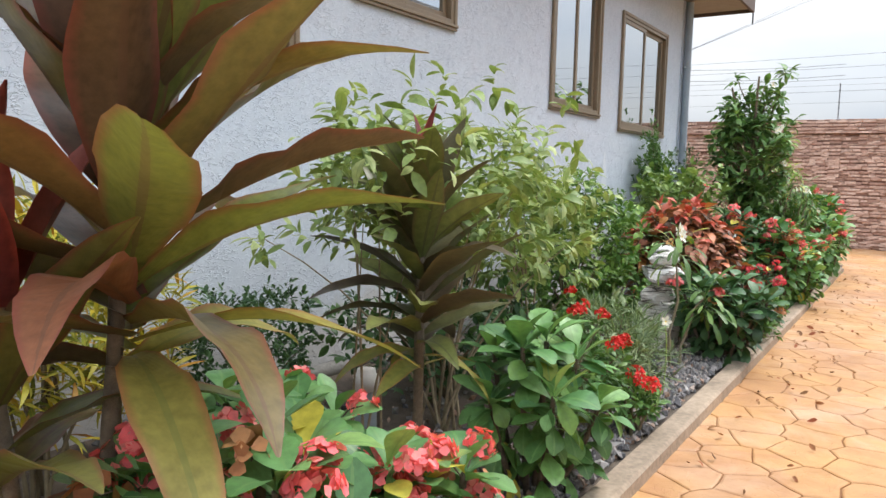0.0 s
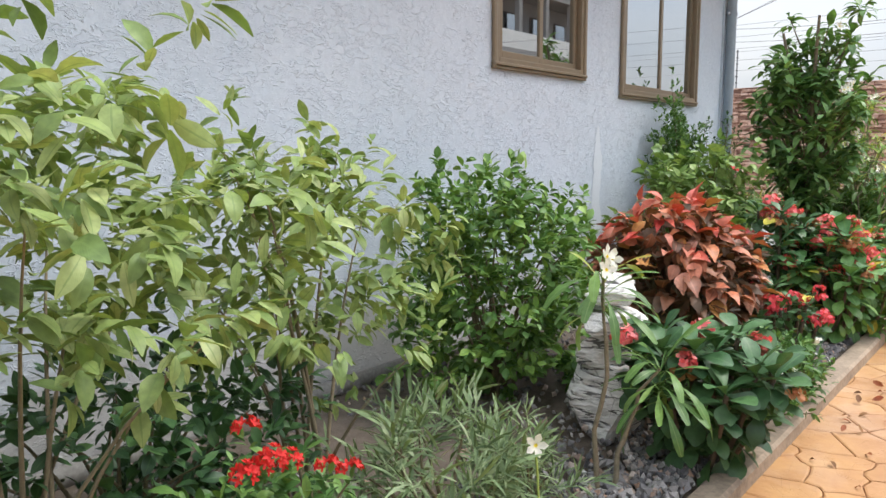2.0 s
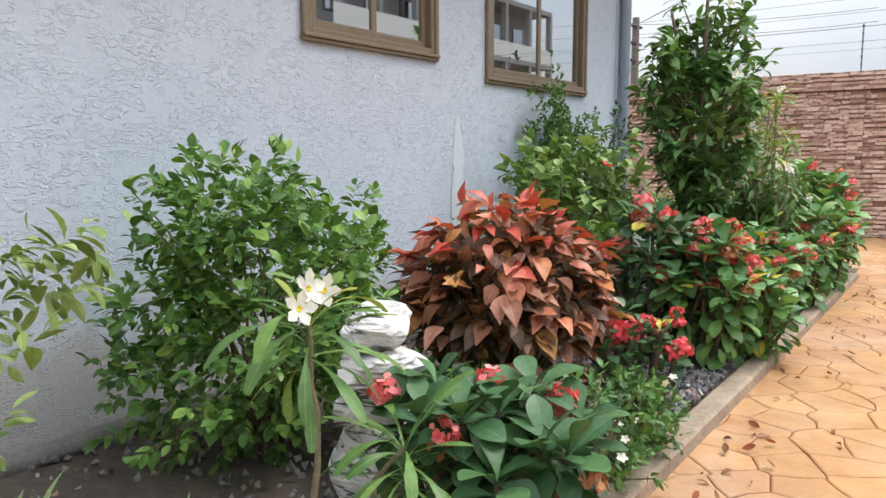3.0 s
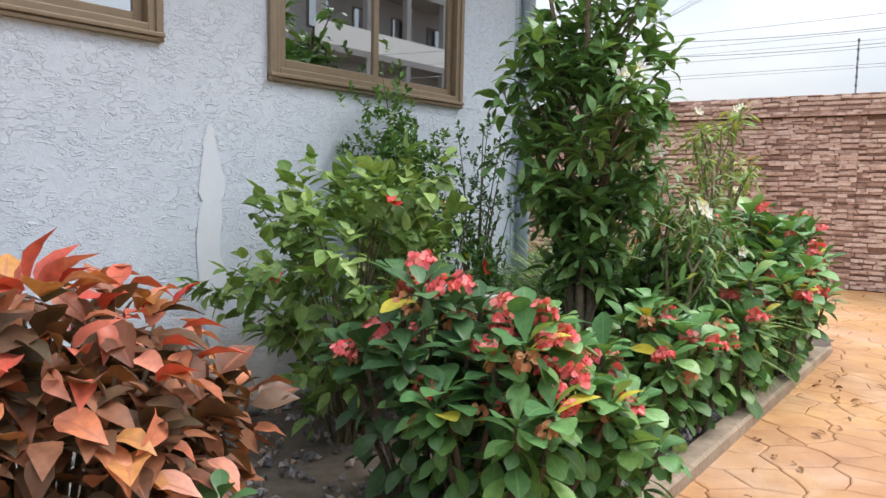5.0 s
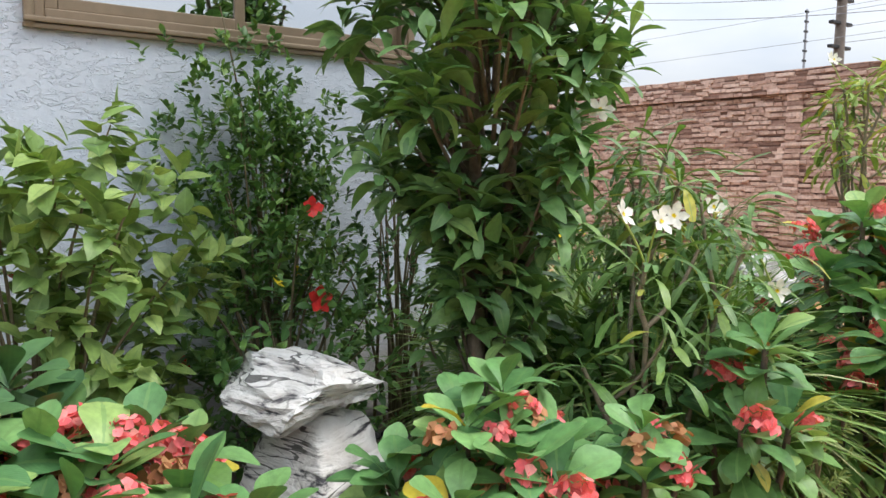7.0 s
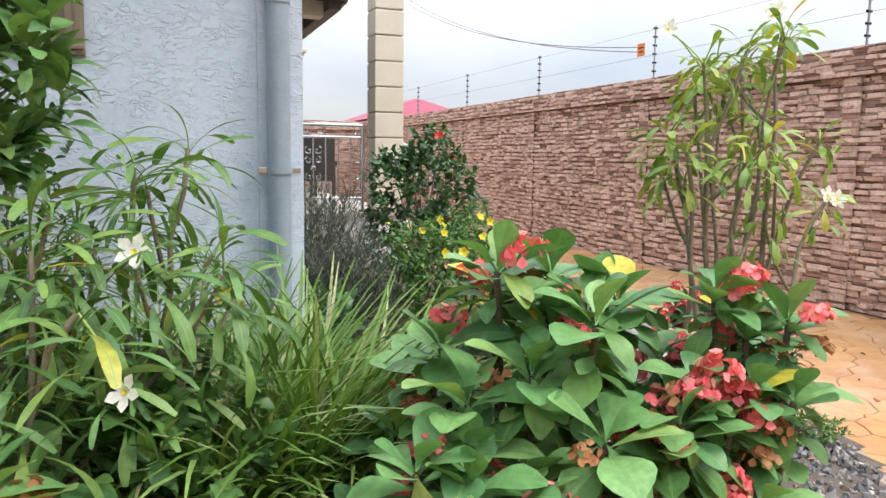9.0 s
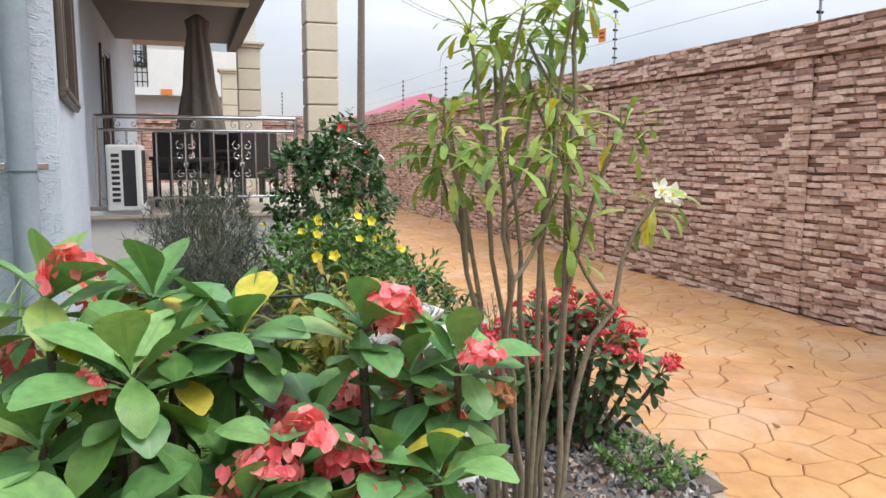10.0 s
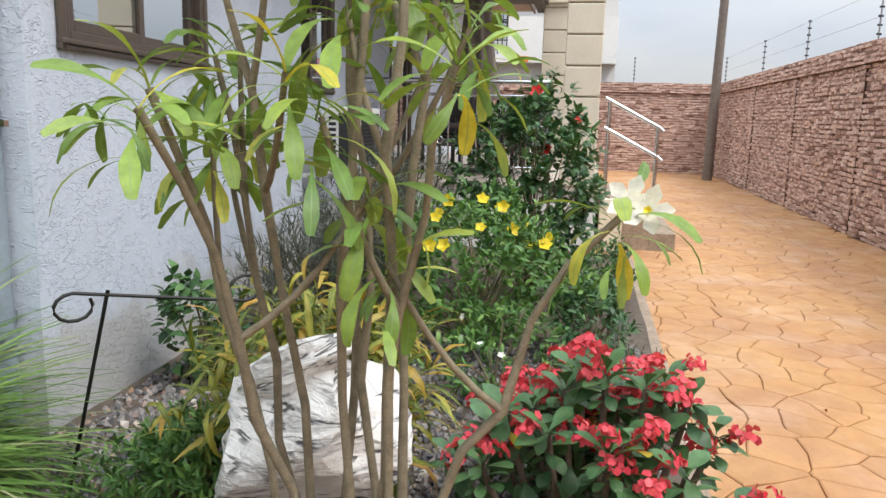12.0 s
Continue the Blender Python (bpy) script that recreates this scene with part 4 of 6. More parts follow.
def wicker_chair(x, y, rz):
    ob = thing("wicker_chair", (0, 0, 0), "dark wicker armchair on the porch", "chair", "porch chairs")
    ob.matrix_basis = pose(x, y, PF, 0, 0, rz)
    part("seat", bm_mesh("seat", boxes([(-0.28, 0.28, -0.28, 0.28, 0.36, 0.44)], 0.02), M_WICKER), ob)
    part("backrest", bm_mesh("backrest", boxes([(-0.28, 0.28, 0.24, 0.30, 0.44, 1.0)], 0.025), M_WICKER), ob)
    for s in (-1, 1):
        part("armrest", bm_mesh("armrest", boxes([(s * 0.31 - 0.03, s * 0.31 + 0.03, -0.28, 0.28, 0.58, 0.64)], 0.015), M_WICKER), ob)
        for t in (-0.25, 0.25):
            part("leg", bm_mesh("leg", boxes([(s * 0.28 - 0.02, s * 0.28 + 0.02, t - 0.02, t + 0.02, 0, 0.6)], 0.006), M_WICKER), ob)


for x, y, rz in ((-9.6, 12.5, 20), (-10.0, 13.35, -70), (-11.2, 12.4, 100), (-11.4, 13.3, -130)):
    wicker_chair(x, y, rz)
table = thing("porch_table", (-10.5, 12.85, PF), "dark square porch table with a slatted top", "table")
part("tabletop", bm_mesh("tabletop", boxes([(-0.55, 0.15, -0.45, 0.45, 0.70, 0.74)], 0.01), M_WICKER), table)
for sx in (-0.5, 0.1):
    for sy in (-0.4, 0.4):
        part("leg", bm_mesh("leg", boxes([(sx - 0.025, sx + 0.025, sy - 0.025, sy + 0.025, 0, 0.70)], 0.006), M_WICKER), table)

# ---- electric fence on the boundary wall ----
def fence_post(x, y):
    ob = thing("fence_post", (x, y, H_FENCE - 0.004), "thin steel electric fence post with black insulators", "fence post", "electric fence")
    part("rod", np_mesh("rod", *tube([(0, 0, 0), (0, 0, 0.75)], 0.013, 6), None, plain_steel), ob)
    for i in range(6):
        part("insulator", np_mesh("insulator", *tube([(0, -0.03, 0.12 + i * 0.12), (0, 0.03, 0.12 + i * 0.12)], 0.016, 6), None, M_BLACK), ob)


plain_steel = plain("galvanised_steel", (0.32, 0.33, 0.35), 0.5, 0.6)
for x in POSTS:
    fence_post(x, PY + 0.1)
for y in (15.5, 13.0):
    fence_post(EX - 0.1, y)
for i in (2, 5):
    z = H_FENCE + 0.116 + i * 0.12
    wire = thing("fence_wire", (0, PY + 0.1, z), "thin electric fence wire strung above the wall", "wire", "electric fence")
    part("strand", np_mesh("strand", *tube([(EX + 0.2, 0, 0), (-10, 0, -0.01), (5.3, 0, 0)], 0.003, 4), None, plain_steel), wire)
plate = thing("warning_plate", (-8.75, PY + 0.08, 3.1), "small orange warning plate on the fence wires", "sign")
part("plate", bm_mesh("plate", boxes([(-0.09, 0.09, -0.004, 0.004, -0.09, 0.09)], 0.002), M_SIGN), plate)
part("plate_text", bm_mesh("plate_text", boxes([(-0.06, 0.06, -0.006, -0.004, 0.02, 0.04), (-0.05, 0.05, -0.006, -0.004, -0.04, -0.02)]), M_BLACK), plate)


def utility_pole(x, y, top, lean, arms):
    ob = thing("utility_pole", (x, y, -0.06), "weathered grey utility pole carrying overhead cables", "pole", "utility poles")
    part("shaft", np_mesh("shaft", *tube([(lean * t, 0, top * t) for t in np.linspace(0, 1, 6)], np.linspace(0.13, 0.09, 6), 10), None, M_POLE), ob)
    for i in range(arms):
        part("insulator_bar", bm_mesh("insulator_bar", boxes([(-0.05 + lean * 0.9, 0.05 + lean * 0.9, -0.35, 0.35, top - 0.25 - 0.45 * i, top - 0.19 - 0.45 * i)], 0.01), M_BLACK), ob)


utility_pole(-21.4, 17.45, 8.5, 0.55, 1)
utility_pole(-7.5, 23.5, 4.95, 0.0, 3)


def cable(p, q, sag, r=0.007):
    ob = thing("overhead_cable", p, "dark overhead cable slung across the sky", "cable", "overhead cables")
    d = np.array(q) - np.array(p)
    t = np.linspace(0, 1, 24)[:, None]
    part("strand", np_mesh("strand", *tube(d * t - np.array([0, 0, 1]) * 4 * sag * t * (1 - t), r, 5), None, M_WIRE), ob)


cable((-22, 18.6, 8.0), (-2.0, 24.0, 4.6), 1.2)
cable((-22, 18.6, 7.6), (-2.0, 24.0, 4.3), 1.2)
for dz in (0.0, 0.07):
    cable((-8.75, 18.04, 3.14 - dz), (-20.5, 18.3, 5.9 + 2 * dz), 0.35, 0.008)
for i in range(4):
    cable((-7.5, 23.5, 4.75 - 0.3 * i), (30, 21 + 0.3 * i, 6.2 - 0.35 * i), 0.5, 0.005)
for i in range(3):
    cable((-7.5, 23.5, 4.7), (14 + 5 * i, 8, 9.5 + 1.6 * i), 0.3, 0.005)

# ---- neighbours ----
nb = thing("neighbour_house", (-26.0, 6.0, 0), "white two-storey house with iron balcony screens behind the porch", "house")
part("wall", bm_mesh("wall", boxes([(-8, 0, 0, 9.0, 0, 3.3), (-8, -0.8, 0, 9.0, 3.3, 7.5)]), M_PLASTER), nb)
part("balcony", bm_mesh("balcony", boxes([(-0.8, 0.6, 0, 9.0, 3.3, 3.55), (0.45, 0.6, 0, 4.4, 3.55, 4.6), (0.45, 0.6, 5.5, 9.0, 3.55, 4.75)], 0.01), M_PLASTER), nb)
part("roof", bm_mesh("roof", boxes([(-8.5, 1.0, -0.5, 9.5, 7.5, 7.7)]), M_BROWN), nb)
for i in range(3):
    y = 1.2 + 2.7 * i
    w = part("window", bm_mesh("window", boxes([(-0.79, -0.74, y, y + 1.5, 4.3, 5.8)], 0.01), M_ALU_D), nb)
    part("pane", bm_mesh("pane", boxes([(-0.738, -0.73, y + 0.1, y + 1.4, 4.4, 5.7)]), M_GLASS), w)
sc = part("iron_screen", bm_mesh("iron_screen", boxes([(0.52, 0.55, 4.37, 5.48, 4.95, 4.99)]), M_BLACK), nb)
for i in range(8):
    part("bar", bm_mesh("bar", boxes([(0.52, 0.55, 4.4 + 0.15 * i, 4.43 + 0.15 * i, 3.55, 4.95)]), M_BLACK), sc)
for i in range(5):
    part("cross_bar", bm_mesh("cross_bar", boxes([(0.551, 0.575, 4.4, 5.5, 3.7 + 0.29 * i, 3.73 + 0.29 * i)]), M_BLACK), sc)
for i in range(3):
    part("scroll", np_mesh("scroll", *tube(scroll(4.6 + 0.34 * i, 4.3, 0.2) + np.array([0.53, 0, 0]), 0.03, 5), None, M_BLACK), sc)
part("wall_plate", bm_mesh("wall_plate", boxes([(0.602, 0.62, 5.85, 6.2, 3.32, 3.5)]), M_SIGN), nb, "small orange plate")

rh = thing("red_roofed_house", (-44, 26, 0), "far house with a dark red sheet roof beyond the wall", "house")
part("wall", bm_mesh("wall", boxes([(-4, 4, -3, 3, 0, 3.6)]), M_PLASTER), rh)
bm = bmesh.new()
rv = [bm.verts.new(p) for p in ((-4.6, -3.6, 3.6), (4.6, -3.6, 3.6), (4.6, 3.6, 3.6), (-4.6, 3.6, 3.6), (-2, 0, 5.0), (2, 0, 5.0))]
for f in ((0, 1, 5, 4), (1, 2, 5), (2, 3, 4, 5), (3, 0, 4)):
    bm.faces.new([rv[i] for i in f])
part("roof", bm_mesh("roof", bm, M_TILE), rh)
for x in (-2, 1):
    part("window", bm_mesh("window", boxes([(x, x + 1.2, -3.03, -3.0, 1.2, 2.5)]), M_DARK), rh)

ap = thing("apartment_building", (15.0, 26.5, 0), "grey apartment block with open galleries across the lane", "building")
part("core", bm_mesh("core", boxes([(1.6, 9, 0, 18.6, 0, 9.6)]), M_FARWALL), ap)
for k in range(4):
    part("gallery_slab", bm_mesh("gallery_slab", boxes([(0, 1.6, 0, 18.6, 3.1 * k + 0.1, 3.1 * k + 0.35)]), M_FARWALL), ap)
    if k < 3:
        part("parapet", bm_mesh("parapet", boxes([(0, 0.12, 0, 18.6, 3.1 * k + 0.35, 3.1 * k + 1.2)]), M_PLASTER), ap)
        for j in range(8):
            y = 0.2 + j * 2.6
            part("pillar", bm_mesh("pillar", boxes([(0.02, 0.3, y, y + 0.28, 3.1 * k + 0.35, 3.1 * k + 3.2)]), M_FARWALL), ap)
            if j < 7:
                w = part("window", bm_mesh("window", boxes([(1.55, 1.6, y + 0.7, y + 1.9, 3.1 * k + 1.2, 3.1 * k + 2.5)]), M_ALU_D), ap)
                part("pane", bm_mesh("pane", boxes([(1.53, 1.55, y + 0.78, y + 1.82, 3.1 * k + 1.28, 3.1 * k + 2.42)]), M_GLASS), w)
oh = thing("opposite_house", (9.0, -6, 0), "plain grey house with a low roof across the lane", "house")
part("wall", bm_mesh("wall", boxes([(0, 8, 0, 11, 0, 4.6)]), M_FARWALL), oh)
part("roof", bm_mesh("roof", boxes([(-0.5, 8.5, -0.5, 11.5, 4.6, 4.8)]), M_BROWN), oh)
for i in range(3):
    w = part("window", bm_mesh("window", boxes([(-0.04, 0, 1.2 + 3.4 * i, 2.6 + 3.4 * i, 2.2, 3.6)]), M_ALU_D), oh)
    part("pane", bm_mesh("pane", boxes([(-0.05, -0.04, 1.3 + 3.4 * i, 2.5 + 3.4 * i, 2.3, 3.5)]), M_GLASS), w)

# ---- plants ----
def petals(n, r, width, cup=0.3, shape="round"):
    """A flat flower of n petals facing +Z."""
    h = Heap()
    s = blade(3, width, shape, -cup * 0.5, 0.1)
    a = np.arange(n) * 2 * math.pi / n
    h.spread(s, turn_to(np.stack([np.cos(a), np.sin(a), np.full(n, cup)], 1)), np.zeros((n, 3)), np.full(n, r))
    return np.concatenate(h.V), np.concatenate(h.Q), np.concatenate(h.UV)


def flower_heads(seed, n, spread, bract, mat, count=3):
    """Rounded clusters of small two-bract flowers, a few to choose from."""
    out = []
    for k in range(count):
        rng = np.random.default_rng(seed + k)
        h = Heap()
        for _ in range(n):
            d = rng.normal(0, 1, 3)
            d[2] = abs(d[2]) * 0.7
            d /= np.linalg.norm(d)
            F = turn_to([np.cross(d, rng.normal(0, 1, 3))])[0]
            up = d
            X = np.cross(F[:, 1], up)
            F = np.stack([X, F[:, 1], up], 1)
            for s in (1, -1):
                G = F.copy()
                G[:, 0] *= s
                G[:, 1] *= s
                h.spread(blade(3, 1.05, "round", -0.5, 0.05), G[None], (d * spread * rng.uniform(0.6, 1.0))[None], [bract * rng.uniform(0.85, 1.15)])
            h.spread(blade(2, 0.5, "round", 0.2, 0.0), F[None], (d * (spread + 0.004))[None], [bract * 0.28])
        out.append(h.mesh("flower_head", mat))
    return out


COT_LEAVES = [np_mesh("leaf", *blade(8, w * 1.04, "obovate", b, 0.12, tw), M_COT) for w, b, tw in ((0.52, 0.5, 0.1), (0.58, 0.9, -0.15), (0.48, 0.3, 0.2), (0.54, 1.2, 0))]
COT_DARK = [np_mesh("leaf", *blade(8, w * 1.04, "obovate", b, 0.12, tw), M_COT_DARK) for w, b, tw in ((0.46, 0.5, 0.1), (0.5, 0.9, -0.15))]
COT_YELLOW = [np_mesh("leaf", *blade(8, 0.52, "obovate", 0.8, 0.1, 0.1), M_YELLOW)]
HEAD_PINK = flower_heads(10, 27, 0.047, 0.0235, M_PINK)
HEAD_FADED = flower_heads(20, 9, 0.04, 0.028, M_FADED)
HEAD_SMALL = flower_heads(30, 13, 0.036, 0.020, M_CRIMSON)


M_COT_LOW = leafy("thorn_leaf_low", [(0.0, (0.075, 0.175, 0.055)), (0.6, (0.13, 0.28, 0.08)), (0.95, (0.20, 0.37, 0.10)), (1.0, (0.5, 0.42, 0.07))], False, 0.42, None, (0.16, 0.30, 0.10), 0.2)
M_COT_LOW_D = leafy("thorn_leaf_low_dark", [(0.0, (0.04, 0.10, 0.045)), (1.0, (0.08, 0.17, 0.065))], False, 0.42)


def thorn_plant(x, y, radius, height, stems, heads, seed, leaf=0.145, small=False, label="", yellow=0.03, squat=0.36, dark=False):
    """Crown-of-thorns: thorny stems, each with a rosette of broad leaves over older leaves, and flower heads."""
    rng = np.random.default_rng(seed)
    ob = thing("crown_of_thorns", (x, y, 0.03), label or "bushy crown-of-thorns with broad green leaves and salmon-pink flower heads", "flowering plant", "crown-of-thorns in the bed")
    low, count = Heap(), 0
    meshes = COT_DARK if small or dark else COT_LEAVES
    flowers = HEAD_SMALL if small else HEAD_PINK
    lp, ld = [], []
    for i in range(stems):
        a = i * 2.4 + rng.uniform(-0.3, 0.3)
        r = radius * math.sqrt((i + 0.4) / stems) * rng.uniform(0.8, 1.1)
        top = np.array([r * math.cos(a), r * math.sin(a), height * (1 - squat * (r / radius) ** 2) * rng.uniform(0.84, 1.06)])
        base = np.array([top[0] * 0.3, top[1] * 0.3, 0])
        line = arc(base, top, (top[0] * 0.12, top[1] * 0.12, -0.02), 8)
        bark = Heap()
        bark.add(*tube(line, np.linspace(0.015, 0.010, 8), 6))
        for k in range(22):
            t = rng.uniform(0.15, 0.9) * 7
            j = int(t)
            p = line[j] + (line[j + 1] - line[j]) * (t - j)
            d = rng.normal(0, 1, 3)
            d /= np.linalg.norm(d)
            bark.add(*tube([p, p + d * 0.028], [0.003, 0.0004], 3))
        n = 13 if stems < 16 else 11
        for k in range(n):
            if count >= 285:
                break
            u = k / n
            ang = k * 2.4 + rng.uniform(-0.3, 0.3)
            el = 1.1 - 1.35 * u + rng.uniform(-0.15, 0.15)
            d = np.array([math.cos(ang) * math.cos(el), math.sin(ang) * math.cos(el), math.sin(el)])
            p = top + np.array([0, 0, 0.015 - 0.10 * u])
            s = leaf * (0.55 + 0.6 * math.sin(math.pi * min(1, u * 0.9 + 0.22))) * rng.uniform(0.85, 1.2)
            pick = COT_YELLOW if rng.random() < yellow else meshes
            part("leaf", pick[int(rng.integers(len(pick)))], ob, "", mat4(turn_to([d], rng, 0.15)[0], p, s))
            count += 1
        for k in range(16):
            t = (1 - (k / 16) ** 1.1 * 0.82) * 7
            j = min(6, int(t))
            p = line[j] + (line[j + 1] - line[j]) * (t - j)
            ang = k * 2.4 + rng.uniform(-0.5, 0.5)
            outw = np.array([math.cos(ang), math.sin(ang), rng.uniform(-0.6, 0.35)]) + np.array([top[0], top[1], 0]) * (1.2 / max(radius, 0.1)) * 0.5
            lp.append(p)
            ld.append(outw)
        for k in range(heads if rng.random() < (0.8 if heads > 3 or small else 0.68) else 0):
            ang = rng.uniform(0, 6.28)
            q = top + np.array([math.cos(ang) * 0.085, math.sin(ang) * 0.085, rng.uniform(-0.03, 0.065) - (0.0 if not small else -0.02)])
            fade = (not small) and rng.random() < 0.3
            pool = HEAD_FADED if fade else flowers
            if fade:
                q[2] -= 0.07
            bark.add(*tube([top - [0, 0, 0.02], (top + q) / 2 + [0, 0, 0.01], q], 0.0025, 4))
            part("flower_head", pool[k % 3], ob, "", mat4(turn_to([(math.cos(ang), math.sin(ang), 0.2)], rng, 0.4)[0], q, rng.uniform(0.9, 1.45)))
        part("stem", bark.mesh("stem", M_THORN), ob, "grey thorny stem")
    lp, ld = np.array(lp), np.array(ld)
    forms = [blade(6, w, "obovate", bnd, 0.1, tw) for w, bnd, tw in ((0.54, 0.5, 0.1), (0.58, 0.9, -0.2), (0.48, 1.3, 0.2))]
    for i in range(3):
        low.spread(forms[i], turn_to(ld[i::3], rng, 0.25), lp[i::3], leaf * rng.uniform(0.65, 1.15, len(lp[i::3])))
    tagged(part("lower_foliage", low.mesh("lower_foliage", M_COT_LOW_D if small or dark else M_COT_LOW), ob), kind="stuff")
    return ob


def shrub(name, x, y, rx, ry, z0, z1, clusters, per, leaf, shape, mat, label, seed, droop=-0.1, bend=0.5, stems=24, hollow=0.45, stem_mat=None, z=0.04, wild=0.5, category="shrub", thin=0.007, group=""):
    """A leafy shrub: bowed stems from the root to clusters of leaves spread over an uneven crown."""
    rng = np.random.default_rng(seed)
    ob = thing(name, (x, y, z), label, category, group)
    mid, half = (z0 + z1) / 2, (z1 - z0) / 2
    P = []
    while len(P) < clusters:
        d = rng.normal(0, 1, 3)
        d /= np.linalg.norm(d)
        lump = 1 + wild * noise.noise((d[0] * 1.9 + seed, d[1] * 1.9, d[2] * 1.9))
        r = rng.uniform(hollow, 1) ** 0.6 * lump
        p = np.array([d[0] * rx * r, d[1] * ry * r, mid + d[2] * half * r])
        if p[2] > 0.03 and x + p[0] > FX + 0.03 - (0 if y < YC + 0.01 else 99):
            P.append(p)
    P = np.array(P)
    wood = Heap()
    for i in range(min(stems, clusters)):
        q = P[i]
        b = np.array([rng.normal(0, 0.05), rng.normal(0, 0.05), 0])
        line = arc(b, q, (-q[0] * 0.25, -q[1] * 0.25, 0.12 * q[2]), 7)
        wood.add(*tube(line, np.linspace(thin * 1.6, thin * 0.35, 7), 5))
    heap = Heap()
    out = P - np.array([0, 0, mid * 0.6])
    out /= np.linalg.norm(out, axis=1)[:, None]
    axis = out + rng.normal(0, 0.45, P.shape) + np.array([0, 0, 0.35])
    axis /= np.linalg.norm(axis, axis=1)[:, None]
    places, dirs = [], []
    for k in range(per):
        f = k / max(1, per - 1)
        a = k * 2.4 + rng.uniform(0, 6.28, len(P))
        side = np.cross(axis, rng.normal(0, 1, P.shape))
        side /= np.linalg.norm(side, axis=1)[:, None] + 1e-9
        places.append(P + axis * (f - 0.6) * leaf * 1.5)
        dirs.append(side * (1.0 - 0.45 * f) + axis * (0.25 + 0.75 * f) + np.array([0, 0, droop]) + rng.normal(0, 0.15, P.shape))
    places, dirs = np.concatenate(places), np.concatenate(dirs)
    n = len(places)
    forms = [blade(4 if leaf > 0.05 else 3, shape[1] * f, shape[0], bend * g, 0.12, tw) for f, g, tw in ((1, 1, 0.1), (0.85, 0.5, -0.25), (1.15, 1.5, 0.2))]
    cut = rng.integers(0, 3, n)
    F = turn_to(dirs, rng, 0.35)
    size = leaf * rng.uniform(0.6, 1.25, n)
    for i in range(3):
        s = cut == i
        heap.spread(forms[i], F[s], places[s], size[s])
    tagged(part("crown", heap.mesh("crown", mat), ob), kind="stuff")
    if wood.n:
        tagged(part("branchwork", wood.mesh("branchwork", stem_mat or M_STEM), ob), kind="stuff")
    return ob, P, rng


def blossoms(ob, P, rng, n, shape, mat, size, zmin=0.0, name="flower", facing=None):
    """Single flowers as parts, on the outer clusters of a shrub."""
    me = np_mesh(name, *shape, mat)
    order = [p for p in P[rng.permutation(len(P))] if p[2] > zmin][:n]
    for p in order:
        d = np.array(facing if facing is not None else (p[0], p[1], 0.4)) + rng.normal(0, 0.3, 3)
        F = turn_to([np.cross(d, (0.3, 0.2, 0.9))])[0]
        Z = d / np.linalg.norm(d)
        X = np.cross(F[:, 1], Z)
        out = np.array([p[0], p[1], 0]) / (np.linalg.norm(p[:2]) + 1e-6)
        part(name, me, ob, "", mat4(np.stack([X / np.linalg.norm(X), F[:, 1], Z], 1), p + out * 0.05 + np.array([0, 0, 0.03]), size * rng.uniform(0.8, 1.15)))


def wavy(rows, width, shape, bend, fold, twist, wave, turns, phase):
    """A long leaf whose margins ripple up and down."""
    V, Q, UV = blade(rows, width, shape, bend, fold, twist)
    t, side = UV[:, 1], UV[:, 0] * 2 - 1
    V[:, 2] += wave * abs(side) * np.sin(t * turns * 2 * math.pi + phase + side * 0.9) * np.sin(np.pi * np.clip(t, 0, 1))
    return V, Q, UV


CORD_FORMS = ((0.235, 0.35, 0.12), (0.26, 0.75, -0.25), (0.215, 0.15, 0.25), (0.245, 1.15, -0.12), (0.25, 0.55, 0.4))
CORD = [np_mesh("leaf", *wavy(14, w, "lance", b, 0.20, tw, 0.016, 2.3 + i * 0.4, i), M_CORD) for i, (w, b, tw) in enumerate(CORD_FORMS)]
CORD2 = [np_mesh("leaf", *wavy(14, w * 1.12, "lance", b, 0.20, tw, 0.012, 2 + i * 0.4, i), M_CORD2) for i, (w, b, tw) in enumerate(CORD_FORMS)]
CORD_RED = [np_mesh("leaf", *wavy(12, 0.19, "lance", 0.15, 0.35, 0.2, 0.01, 2, 0), M_CORD_RED)]
CORD_OLD = [np_mesh("leaf", *wavy(14, 0.2, "lance", 1.5, 0.12, 0.4, 0.02, 3, 1), M_CORD_OLD), np_mesh("leaf", *wavy(14, 0.24, "lance", 1.0, 0.12, -0.3, 0.018, 2, 2), M_CORD_OLD)]


